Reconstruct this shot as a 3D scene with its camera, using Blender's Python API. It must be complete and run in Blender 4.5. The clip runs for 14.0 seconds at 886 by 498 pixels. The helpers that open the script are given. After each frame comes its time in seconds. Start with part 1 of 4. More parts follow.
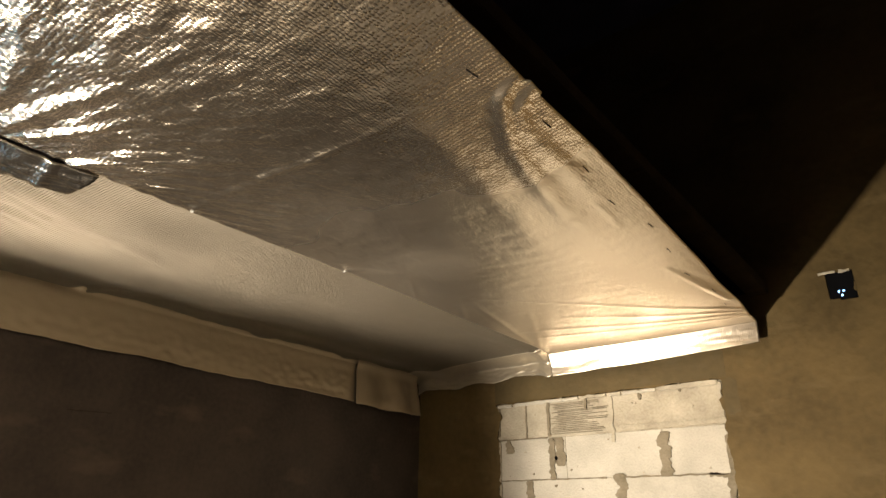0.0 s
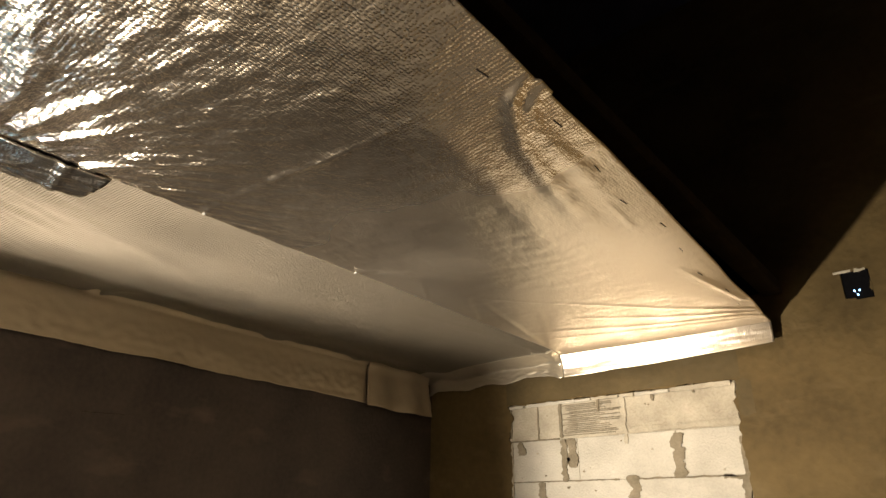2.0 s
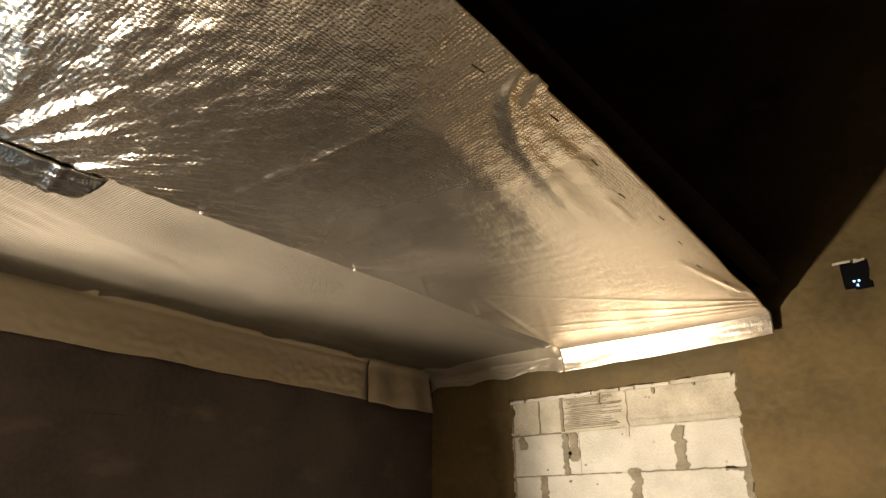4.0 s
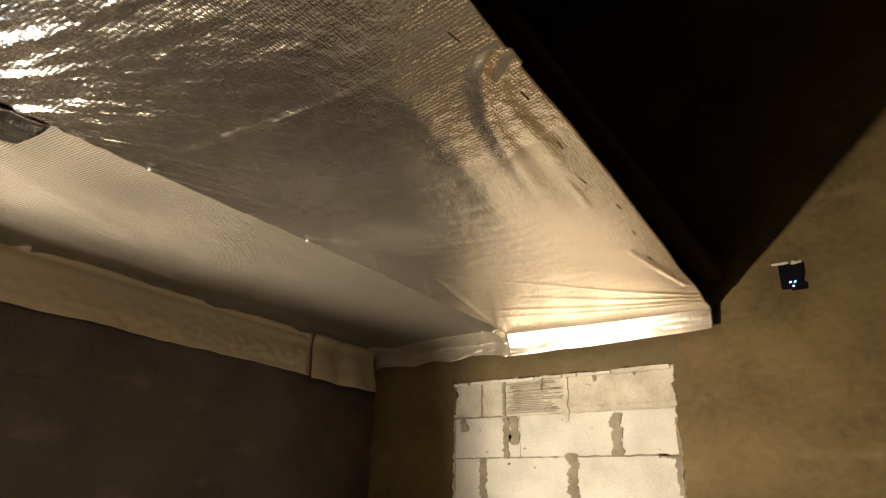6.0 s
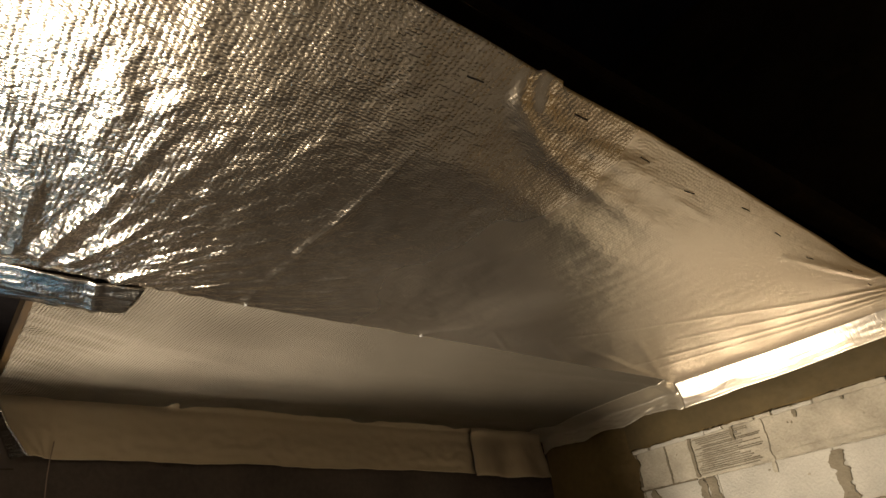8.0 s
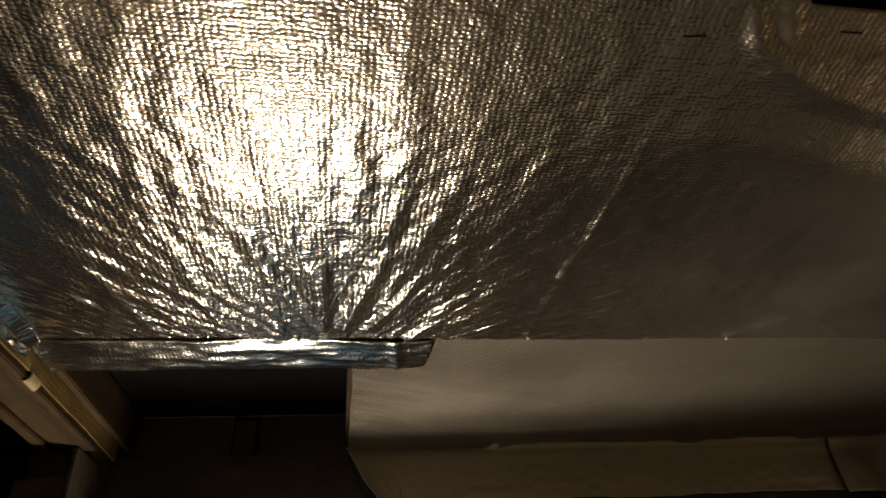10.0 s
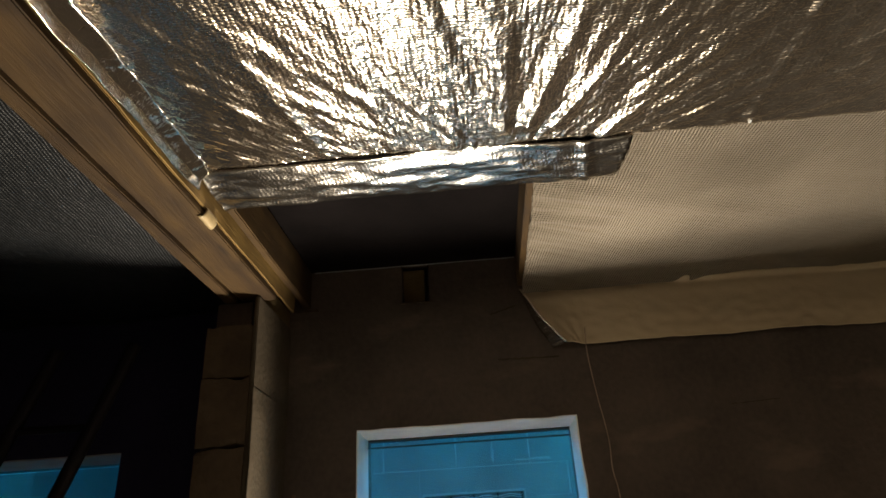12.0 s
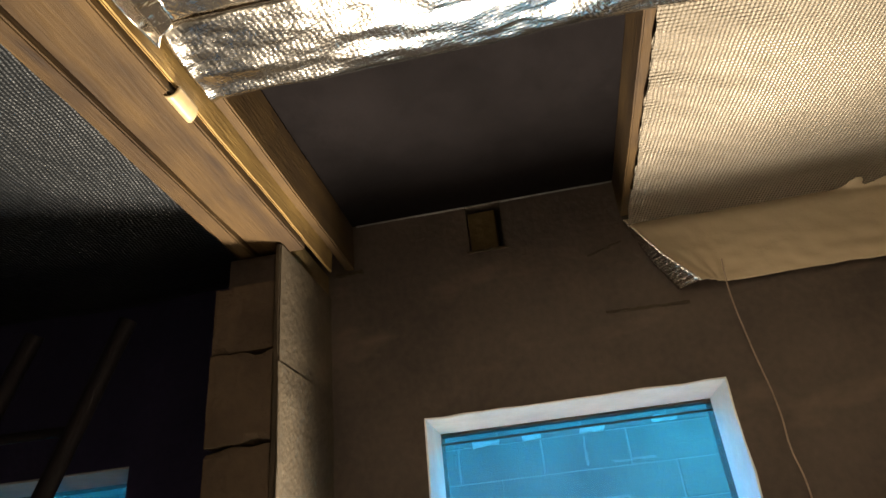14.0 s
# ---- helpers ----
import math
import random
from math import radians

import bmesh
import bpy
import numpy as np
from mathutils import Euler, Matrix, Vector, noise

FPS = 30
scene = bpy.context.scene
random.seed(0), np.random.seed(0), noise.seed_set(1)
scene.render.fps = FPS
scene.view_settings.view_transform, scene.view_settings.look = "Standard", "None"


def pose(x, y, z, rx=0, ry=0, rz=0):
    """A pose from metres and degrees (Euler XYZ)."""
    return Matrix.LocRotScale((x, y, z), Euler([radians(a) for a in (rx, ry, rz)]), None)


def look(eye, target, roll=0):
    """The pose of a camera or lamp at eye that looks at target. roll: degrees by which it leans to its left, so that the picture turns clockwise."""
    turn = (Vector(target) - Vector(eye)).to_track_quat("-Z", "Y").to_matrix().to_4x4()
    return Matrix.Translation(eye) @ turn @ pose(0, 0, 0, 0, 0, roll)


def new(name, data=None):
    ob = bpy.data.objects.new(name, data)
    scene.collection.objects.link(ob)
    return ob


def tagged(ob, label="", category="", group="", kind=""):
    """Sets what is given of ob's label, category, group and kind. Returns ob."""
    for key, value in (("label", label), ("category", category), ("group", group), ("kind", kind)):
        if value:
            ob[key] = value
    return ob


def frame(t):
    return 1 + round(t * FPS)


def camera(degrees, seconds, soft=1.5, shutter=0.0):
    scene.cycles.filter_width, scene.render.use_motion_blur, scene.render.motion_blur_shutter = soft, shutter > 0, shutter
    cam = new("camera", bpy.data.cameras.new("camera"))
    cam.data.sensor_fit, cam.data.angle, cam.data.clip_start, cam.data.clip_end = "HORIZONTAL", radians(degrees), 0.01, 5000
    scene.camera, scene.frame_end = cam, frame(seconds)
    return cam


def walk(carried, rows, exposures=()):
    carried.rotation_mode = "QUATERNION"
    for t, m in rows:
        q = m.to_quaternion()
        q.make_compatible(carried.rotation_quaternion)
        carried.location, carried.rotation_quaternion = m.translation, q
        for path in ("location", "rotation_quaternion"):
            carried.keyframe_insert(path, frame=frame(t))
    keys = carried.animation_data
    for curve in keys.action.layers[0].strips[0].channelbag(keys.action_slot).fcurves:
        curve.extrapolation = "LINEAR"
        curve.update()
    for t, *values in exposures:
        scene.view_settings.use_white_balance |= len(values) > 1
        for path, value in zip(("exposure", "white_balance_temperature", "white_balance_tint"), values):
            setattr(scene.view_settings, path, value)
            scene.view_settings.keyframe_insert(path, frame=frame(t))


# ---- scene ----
cam = camera(69.5, 14.0)
PATH = [
    (0, (-0.21, 0.329, 1.643), (-1.372, 1.752, 2.435), 0.8),
    (0.5, (-0.213, 0.332, 1.649), (-1.389, 1.741, 2.445), 0.7),
    (1, (-0.218, 0.334, 1.645), (-1.41, 1.728, 2.443), 1.0),
    (1.5, (-0.217, 0.333, 1.646), (-1.41, 1.731, 2.436), 1.0),
    (2, (-0.215, 0.332, 1.643), (-1.4, 1.732, 2.438), 0.9),
    (2.5, (-0.216, 0.332, 1.642), (-1.388, 1.749, 2.428), 0.5),
    (3, (-0.212, 0.336, 1.65), (-1.396, 1.744, 2.435), -0.2),
    (5.5, (-0.232, 0.34, 1.638), (-1.405, 1.768, 2.402), 1.6),
    (6, (-0.265, 0.344, 1.627), (-1.333, 1.865, 2.369), 1.7),
    (6.5, (-0.279, 0.373, 1.632), (-1.355, 1.884, 2.38), 0.8),
    (7, (-0.223, 0.513, 1.639), (-1.394, 1.881, 2.509), -2.7),
    (7.2, (-0.209, 0.55, 1.676), (-1.424, 1.883, 2.541), -4.0),
    (9.3, (-0.357, 0.709, 1.697), (-1.87, 1.364, 2.83), -6.3),
    (9.5, (-0.317, 0.742, 1.731), (-1.908, 1.299, 2.807), -5.9),
    (10, (-0.286, 0.718, 1.703), (-1.913, 1.022, 2.825), -4.7),
    (10.5, (-0.26, 0.619, 1.711), (-1.852, 0.711, 2.918), -2.5),
    (11, (-0.286, 0.527, 1.72), (-1.88, 0.518, 2.927), -1.2),
    (11.5, (-0.429, 0.515, 1.643), (-2.201, 0.479, 2.569), 1.7),
    (12, (-0.677, 0.537, 1.621), (-2.483, 0.453, 2.476), -3.6),
    (12.5, (-0.888, 0.492, 1.571), (-2.732, 0.324, 2.327), -2.6),
    (13, (-1.077, 0.34, 1.608), (-2.911, 0.337, 2.406), -1.1),
    (13.5, (-1.2, 0.324, 1.62), (-3.026, 0.348, 2.436), -2.7),
    (14, (-1.404, 0.399, 1.644), (-3.163, 0.149, 2.562), -6.0),
]
EXPOSURES = [(0.0, 0.25), (7.2, 0.2), (8.6, -1.25), (9.3, -1.58), (11.0, -1.85), (11.5, -1.2), (12.0, -0.55), (12.5, 0.35), (13.0, 0.58), (14.0, 0.8)]
walk(cam, [(t, look(eye, target, roll)) for t, eye, target, roll in PATH], EXPOSURES)

# ---- light: blue dusk outside, one warm work light low by the window wall ----
world = bpy.data.worlds.new("dusk")
scene.world = world
world.use_nodes = True
wn = world.node_tree.nodes
sky = wn.new("ShaderNodeTexSky")
sky.sky_type, sky.sun_disc = "NISHITA", False
sky.sun_elevation, sky.sun_rotation = radians(30.0), radians(60)
tint = wn.new("ShaderNodeMix")
tint.data_type, tint.blend_type = "RGBA", "MULTIPLY"
tint.inputs[0].default_value = 1.0
tint.inputs[7].default_value = (0.45, 6.9, 9.8, 1)
world.node_tree.links.new(sky.outputs[0], tint.inputs[6])
world.node_tree.links.new(tint.outputs[2], wn["Background"].inputs[0])
wn["Background"].inputs[1].default_value = 0.15

work = bpy.data.lights.new("work_light", "SPOT")
work.energy, work.color = 1080, (1.0, 0.86, 0.67)
work.spot_size, work.spot_blend, work.shadow_soft_size = radians(161), 0.20, 0.085
work_light = new("work_light", work)
work_light.matrix_world = look((-3.20, 0.22, 0.32), (-2.220, 0.220, 0.519))


# ---- materials ----
def material(name):
    m = bpy.data.materials.new(name)
    m.use_nodes = True
    return m, m.node_tree.nodes, m.node_tree.links, m.node_tree.nodes["Principled BSDF"]


def surface(name, dark, light, rough=0.8, scale=6.0, bump=0.3, fine=60.0, metal=0.0, stretch=(1, 1, 1), dist=0.01, sheen=0.5, scuffs=None):
    """Two scales of noise between two colours, with a bump."""
    m, n, l, p = material(name)
    co = n.new("ShaderNodeTexCoord")
    mp = n.new("ShaderNodeMapping")
    mp.inputs["Scale"].default_value = stretch
    l.new(co.outputs["Object"], mp.inputs[0])
    a, b = n.new("ShaderNodeTexNoise"), n.new("ShaderNodeTexNoise")
    for t, sc in ((a, scale), (b, fine)):
        t.inputs["Scale"].default_value, t.inputs["Detail"].default_value = sc, 6
        l.new(mp.outputs[0], t.inputs["Vector"])
    mix = n.new("ShaderNodeMath")
    mix.operation = "MULTIPLY_ADD"
    mix.inputs[1].default_value = 0.35
    l.new(b.outputs[0], mix.inputs[0])
    l.new(a.outputs[0], mix.inputs[2])
    ramp = n.new("ShaderNodeValToRGB")
    ramp.color_ramp.elements[0].position, ramp.color_ramp.elements[1].position = 0.48, 0.88
    ramp.color_ramp.elements[0].color, ramp.color_ramp.elements[1].color = (*dark, 1), (*light, 1)
    l.new(mix.outputs[0], ramp.inputs[0])
    l.new(ramp.outputs[0], p.inputs["Base Color"])
    bp = n.new("ShaderNodeBump")
    bp.inputs["Strength"].default_value, bp.inputs["Distance"].default_value = bump, dist
    l.new(b.outputs[0], bp.inputs["Height"])
    l.new(bp.outputs[0], p.inputs["Normal"])
    p.inputs["Roughness"].default_value, p.inputs["Metallic"].default_value = rough, metal
    p.inputs["Specular IOR Level"].default_value = sheen
    if scuffs:      # pale rubbed marks, longer than tall
        c, mp2 = n.new("ShaderNodeTexNoise"), n.new("ShaderNodeMapping")
        mp2.inputs["Scale"].default_value = (1.0, 1.0, 2.6)
        c.inputs["Scale"].default_value, c.inputs["Detail"].default_value = 2.6, 7
        l.new(co.outputs["Object"], mp2.inputs[0])
        l.new(mp2.outputs[0], c.inputs["Vector"])
        cut = n.new("ShaderNodeMapRange")
        cut.inputs[1].default_value, cut.inputs[2].default_value, cut.inputs[4].default_value = 0.60, 0.78, 0.65
        l.new(c.outputs[0], cut.inputs[0])
        over = n.new("ShaderNodeMix")
        over.data_type = "RGBA"
        over.inputs[7].default_value = (*scuffs, 1)
        l.new(cut.outputs[0], over.inputs[0])
        l.new(ramp.outputs[0], over.inputs[6])
        l.new(over.outputs[2], p.inputs["Base Color"])
    return m


def foil(name, colour, rough, pitch, depth, metal=1.0, skew=0.0, crumple=0.35, taut=None, round_bubbles=False, grain=(1, 1, 1), sway=0.03, fan=None, even=0.45):
    """Bubble foil: a grid of small bubbles, crumpled, on metallised film."""
    m, n, l, p = material(name)
    co = n.new("ShaderNodeTexCoord")
    warp = n.new("ShaderNodeTexNoise")
    warp.inputs["Scale"].default_value, warp.inputs["Detail"].default_value = 7.0, 3
    l.new(co.outputs["Object"], warp.inputs["Vector"])
    add = n.new("ShaderNodeVectorMath")
    add.operation = "MULTIPLY_ADD"
    add.inputs[1].default_value = (sway, sway, sway)
    l.new(warp.outputs["Color"], add.inputs[0])
    l.new(co.outputs["Object"], add.inputs[2])
    rot = n.new("ShaderNodeMapping")
    rot.inputs["Rotation"].default_value = (0, 0, radians(skew))
    l.new(add.outputs[0], rot.inputs[0])
    sep = n.new("ShaderNodeSeparateXYZ")
    l.new(rot.outputs[0], sep.inputs[0])

    def wave(socket, length):
        k, s = n.new("ShaderNodeMath"), n.new("ShaderNodeMath")
        k.operation, s.operation = "MULTIPLY", "SINE"
        k.inputs[1].default_value = 2 * math.pi / length
        l.new(socket, k.inputs[0])
        l.new(k.outputs[0], s.inputs[0])
        return s.outputs[0]

    if round_bubbles:
        cell = n.new("ShaderNodeMapping")
        cell.inputs["Scale"].default_value = (1 / pitch[0], 1 / pitch[1], 1 / pitch[0])
        l.new(rot.outputs[0], cell.inputs[0])
        vor = n.new("ShaderNodeTexVoronoi")
        vor.voronoi_dimensions = "2D"
        vor.inputs["Scale"].default_value, vor.inputs["Randomness"].default_value = 1.0, even
        l.new(cell.outputs[0], vor.inputs["Vector"])
    zx = n.new("ShaderNodeMath")
    zx.operation = "ADD"
    l.new(sep.outputs[0], zx.inputs[0])
    l.new(sep.outputs[2], zx.inputs[1])
    prod = n.new("ShaderNodeMath")
    prod.operation = "MULTIPLY"
    l.new(wave(zx.outputs[0], pitch[0]), prod.inputs[0])
    l.new(wave(sep.outputs[1], pitch[1]), prod.inputs[1])
    # bubbles stand out more in some places than in others
    big = n.new("ShaderNodeTexNoise")
    big.inputs["Scale"].default_value = 2.2
    l.new(co.outputs["Object"], big.inputs["Vector"])
    rng = n.new("ShaderNodeMapRange")
    rng.inputs[1].default_value, rng.inputs[2].default_value = 0.35, 0.7
    rng.inputs[3].default_value, rng.inputs[4].default_value = 0.45, 1.0
    l.new(big.outputs[0], rng.inputs[0])
    amp = n.new("ShaderNodeMath")
    amp.operation = "MULTIPLY"
    if round_bubbles:
        dome = n.new("ShaderNodeMapRange")
        dome.interpolation_type = "SMOOTHSTEP"
        dome.inputs[1].default_value, dome.inputs[2].default_value = 0.05, 0.62
        dome.inputs[3].default_value, dome.inputs[4].default_value = 1.0, -1.0
        l.new(vor.outputs["Distance"], dome.inputs[0])
        l.new(dome.outputs[0], amp.inputs[0])
    else:
        l.new(prod.outputs[0], amp.inputs[0])
    l.new(rng.outputs[0], amp.inputs[1])
    if taut:      # bubbles are pulled flat where the sheet is stretched
        place = n.new("ShaderNodeSeparateXYZ")
        l.new(co.outputs["Object"], place.inputs[0])
        flat = n.new("ShaderNodeMapRange")
        flat.inputs[1].default_value, flat.inputs[2].default_value = taut
        flat.inputs[3].default_value, flat.inputs[4].default_value = 1.0, 0.42
        l.new(place.outputs[1], flat.inputs[0])
        near_end, both = n.new("ShaderNodeMapRange"), n.new("ShaderNodeMath")
        near_end.interpolation_type = "SMOOTHSTEP"
        near_end.inputs[1].default_value, near_end.inputs[2].default_value, near_end.inputs[3].default_value = -0.15, 0.25, 0.35
        l.new(place.outputs[1], near_end.inputs[0])
        both.operation = "MULTIPLY"
        l.new(near_end.outputs[0], both.inputs[0])
        l.new(flat.outputs[0], both.inputs[1])
        amp2 = n.new("ShaderNodeMath")
        amp2.operation = "MULTIPLY"
        l.new(amp.outputs[0], amp2.inputs[0])
        l.new(both.outputs[0], amp2.inputs[1])
        amp = amp2
        pulled = n.new("ShaderNodeMath")
        pulled.operation = "MULTIPLY"
        pulled.inputs[1].default_value = crumple
        l.new(both.outputs[0], pulled.inputs[0])
    bump1 = n.new("ShaderNodeBump")
    bump1.inputs["Strength"].default_value, bump1.inputs["Distance"].default_value = 1.0, depth
    l.new(amp.outputs[0], bump1.inputs["Height"])
    cr = n.new("ShaderNodeTexNoise")
    cr.inputs["Scale"].default_value, cr.inputs["Detail"].default_value = 30.0, 4
    pull = n.new("ShaderNodeMapping")
    pull.inputs["Scale"].default_value = grain
    l.new(co.outputs["Object"], pull.inputs[0])
    l.new(pull.outputs[0], cr.inputs["Vector"])
    bump2 = n.new("ShaderNodeBump")
    bump2.inputs["Strength"].default_value, bump2.inputs["Distance"].default_value = crumple, 0.012
    l.new(cr.outputs[0], bump2.inputs["Height"])
    if taut:
        l.new(pulled.outputs[0], bump2.inputs["Strength"])
    l.new(bump1.outputs[0], bump2.inputs["Normal"])
    last = bump2
    if fan:      # ripples that run out from where the sheet is gathered
        cx, cy, strength = fan
        off = n.new("ShaderNodeVectorMath")
        off.inputs[1].default_value = (-cx, -cy, 0)
        l.new(add.outputs[0], off.inputs[0])
        part_xyz, turn, far = n.new("ShaderNodeSeparateXYZ"), n.new("ShaderNodeMath"), n.new("ShaderNodeMath")
        l.new(off.outputs[0], part_xyz.inputs[0])
        turn.operation = "ARCTAN2"
        l.new(part_xyz.outputs[1], turn.inputs[0])
        l.new(part_xyz.outputs[0], turn.inputs[1])
        flat_xy, length = n.new("ShaderNodeCombineXYZ"), n.new("ShaderNodeVectorMath")
        l.new(part_xyz.outputs[0], flat_xy.inputs[0])
        l.new(part_xyz.outputs[1], flat_xy.inputs[1])
        length.operation = "LENGTH"
        l.new(flat_xy.outputs[0], length.inputs[0])
        ripple_at = n.new("ShaderNodeCombineXYZ")
        for k, (socket, factor) in enumerate(((turn.outputs[0], 26.0), (length.outputs["Value"], 8.0))):
            scaled = n.new("ShaderNodeMath")
            scaled.operation, scaled.inputs[1].default_value = "MULTIPLY", factor
            l.new(socket, scaled.inputs[0])
            l.new(scaled.outputs[0], ripple_at.inputs[k])
        ripple = n.new("ShaderNodeTexNoise")
        ripple.inputs["Scale"].default_value, ripple.inputs["Detail"].default_value, ripple.inputs["Roughness"].default_value = 1.0, 2, 0.45
        l.new(ripple_at.outputs[0], ripple.inputs["Vector"])
        fade = n.new("ShaderNodeMapRange")
        fade.interpolation_type = "SMOOTHSTEP"
        fade.inputs[1].default_value, fade.inputs[2].default_value, fade.inputs[3].default_value, fade.inputs[4].default_value = 0.95, 2.2, strength, 0.0
        l.new(length.outputs["Value"], fade.inputs[0])
        bump3 = n.new("ShaderNodeBump")
        bump3.inputs["Distance"].default_value = 0.02
        l.new(fade.outputs[0], bump3.inputs["Strength"])
        l.new(ripple.outputs[0], bump3.inputs["Height"])
        l.new(bump2.outputs[0], bump3.inputs["Normal"])
        last = bump3
    l.new(last.outputs[0], p.inputs["Normal"])
    dull = n.new("ShaderNodeMapRange")
    dull.inputs[3].default_value, dull.inputs[4].default_value = rough * 0.8, rough * 1.25
    l.new(big.outputs[0], dull.inputs[0])
    if taut:
        wide, times = n.new("ShaderNodeMapRange"), n.new("ShaderNodeMath")
        wide.inputs[1].default_value, wide.inputs[2].default_value = taut[0] + 0.1, taut[1] - 0.4
        wide.inputs[3].default_value, wide.inputs[4].default_value = 1.0, 2.3
        sleek, thrice = n.new("ShaderNodeMapRange"), n.new("ShaderNodeMath")      # the wrapped end is stretched smooth
        sleek.inputs[1].default_value, sleek.inputs[2].default_value, sleek.inputs[3].default_value = -0.15, 0.45, 0.65
        l.new(place.outputs[1], sleek.inputs[0])
        thrice.operation = "MULTIPLY"
        l.new(sleek.outputs[0], thrice.inputs[0])
        times.operation = "MULTIPLY"
        l.new(place.outputs[1], wide.inputs[0])
        l.new(wide.outputs[0], thrice.inputs[1])
        l.new(thrice.outputs[0], times.inputs[0])
        l.new(dull.outputs[0], times.inputs[1])
        l.new(times.outputs[0], p.inputs["Roughness"])
    else:
        l.new(dull.outputs[0], p.inputs["Roughness"])
    p.inputs["Base Color"].default_value = (*colour, 1)
    p.inputs["Metallic"].default_value = metal
    return m


def timber(name, dark, light, stretch):
    """Pine: long grain, darker knots, dirt and a soft sheen."""
    m = surface(name, dark, light, 0.7, 5, 0.25, 55, stretch=stretch, sheen=0.2)
    n, l = m.node_tree.nodes, m.node_tree.links
    p = n["Principled BSDF"]
    base = p.inputs["Base Color"].links[0].from_socket
    co, mp = n.new("ShaderNodeTexCoord"), n.new("ShaderNodeMapping")
    mp.inputs["Scale"].default_value = [max(0.45, c * 0.9) for c in stretch]
    l.new(co.outputs["Object"], mp.inputs[0])
    v = n.new("ShaderNodeTexVoronoi")
    v.inputs["Scale"].default_value = 5.5
    l.new(mp.outputs[0], v.inputs["Vector"])
    k = n.new("ShaderNodeMapRange")
    k.inputs[1].default_value, k.inputs[2].default_value, k.inputs[3].default_value, k.inputs[4].default_value = 0.05, 0.19, 0.8, 0.0
    l.new(v.outputs["Distance"], k.inputs[0])
    dirt = n.new("ShaderNodeTexNoise")
    dirt.inputs["Scale"].default_value, dirt.inputs["Detail"].default_value = 6.5, 9
    l.new(co.outputs["Object"], dirt.inputs["Vector"])
    d = n.new("ShaderNodeMapRange")
    d.inputs[1].default_value, d.inputs[2].default_value, d.inputs[4].default_value = 0.46, 0.68, 0.55
    l.new(dirt.outputs[0], d.inputs[0])
    both = n.new("ShaderNodeMath")
    both.operation = "MAXIMUM"
    l.new(k.outputs[0], both.inputs[0])
    l.new(d.outputs[0], both.inputs[1])
    mix = n.new("ShaderNodeMix")
    mix.data_type = "RGBA"
    mix.inputs[7].default_value = (dark[0] * 0.5, dark[1] * 0.42, dark[2] * 0.4, 1)
    l.new(both.outputs[0], mix.inputs[0])
    l.new(base, mix.inputs[6])
    l.new(mix.outputs[2], p.inputs["Base Color"])
    return m


GLOSS = foil("glossy_foil", (0.87, 0.778, 0.655), 0.152, (0.0088, 0.0130), 0.00047, metal=0.985, crumple=0.35, taut=(1.1, 2.6), round_bubbles=True, grain=(1.5, 0.75, 1), sway=0.016, fan=(-2.65, 0.55, 0.38), even=0.38)
TAPE = foil("tape_foil", (0.66, 0.63, 0.58), 0.17, (0.0085, 0.0120), 0.00032, skew=12, round_bubbles=True, crumple=0.2)
# One foil: colour lowered on the lamp-lit strip, raised on the shaded flaps.
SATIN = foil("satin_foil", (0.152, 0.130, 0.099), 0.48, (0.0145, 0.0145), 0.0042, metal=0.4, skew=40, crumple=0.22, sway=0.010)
SATIN_SMOOTH = foil("satin_foil_smooth_lifted", (0.48, 0.405, 0.29), 0.42, (0.014, 0.014), 0.00002, metal=0.4, skew=38, crumple=0.14)
SATIN_END = foil("satin_foil_end_lifted", (0.46, 0.41, 0.33), 0.34, (0.014, 0.014), 0.00002, metal=0.7, skew=38, crumple=0.2)
# near black: stands in for the lamplight that misses the next bay
SHADED_FOIL = foil("shade_darkened_foil", (0.0052, 0.0064, 0.0078), 0.5, (0.0145, 0.0145), 0.0015, metal=0.5, skew=38, crumple=0.4, sway=0.015)
# One coating in two tones: shade in the brown, lamplight in the olive.
PAINT = surface("shaded_brown_wall_coating", (0.043, 0.033, 0.028), (0.085, 0.066, 0.054), 0.6, 2.5, 0.35, 40, sheen=0.35, scuffs=(0.16, 0.122, 0.092))
OLIVE = surface("lit_olive_wall_coating", (0.064, 0.043, 0.0145), (0.128, 0.088, 0.033), 0.75, 2.2, 0.5, 24, sheen=0.3, scuffs=(0.17, 0.125, 0.06))
REPAIR = surface("smooth_repair_mortar", (0.066, 0.047, 0.019), (0.106, 0.077, 0.033), 0.7, 3.0, 0.25, 30, sheen=0.3, scuffs=(0.14, 0.115, 0.07))
# darker than the pier blocks, to offset the lamp falling on this face
FACING = surface("dimmed_brown_facing", (0.036, 0.028, 0.018), (0.068, 0.053, 0.035), 0.75, 5, 0.35, 45, sheen=0.2, scuffs=(0.10, 0.08, 0.055))
PIER = surface("brown_pier_blocks", (0.050, 0.035, 0.023), (0.092, 0.066, 0.043), 0.75, 5, 0.7, 30, sheen=0.25, scuffs=(0.13, 0.098, 0.066))
BLOCK = surface("aerated_concrete", (0.41, 0.385, 0.335), (0.57, 0.54, 0.475), 0.9, 4, 0.5, 90)
SOILED = surface("soiled_aerated_concrete", (0.33, 0.295, 0.23), (0.50, 0.455, 0.37), 0.9, 7, 0.6, 70)
MORTAR = surface("grey_mortar", (0.15, 0.125, 0.085), (0.26, 0.222, 0.16), 0.9, 9, 0.6, 70)
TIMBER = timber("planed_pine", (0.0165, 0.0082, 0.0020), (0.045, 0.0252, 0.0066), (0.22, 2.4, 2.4))
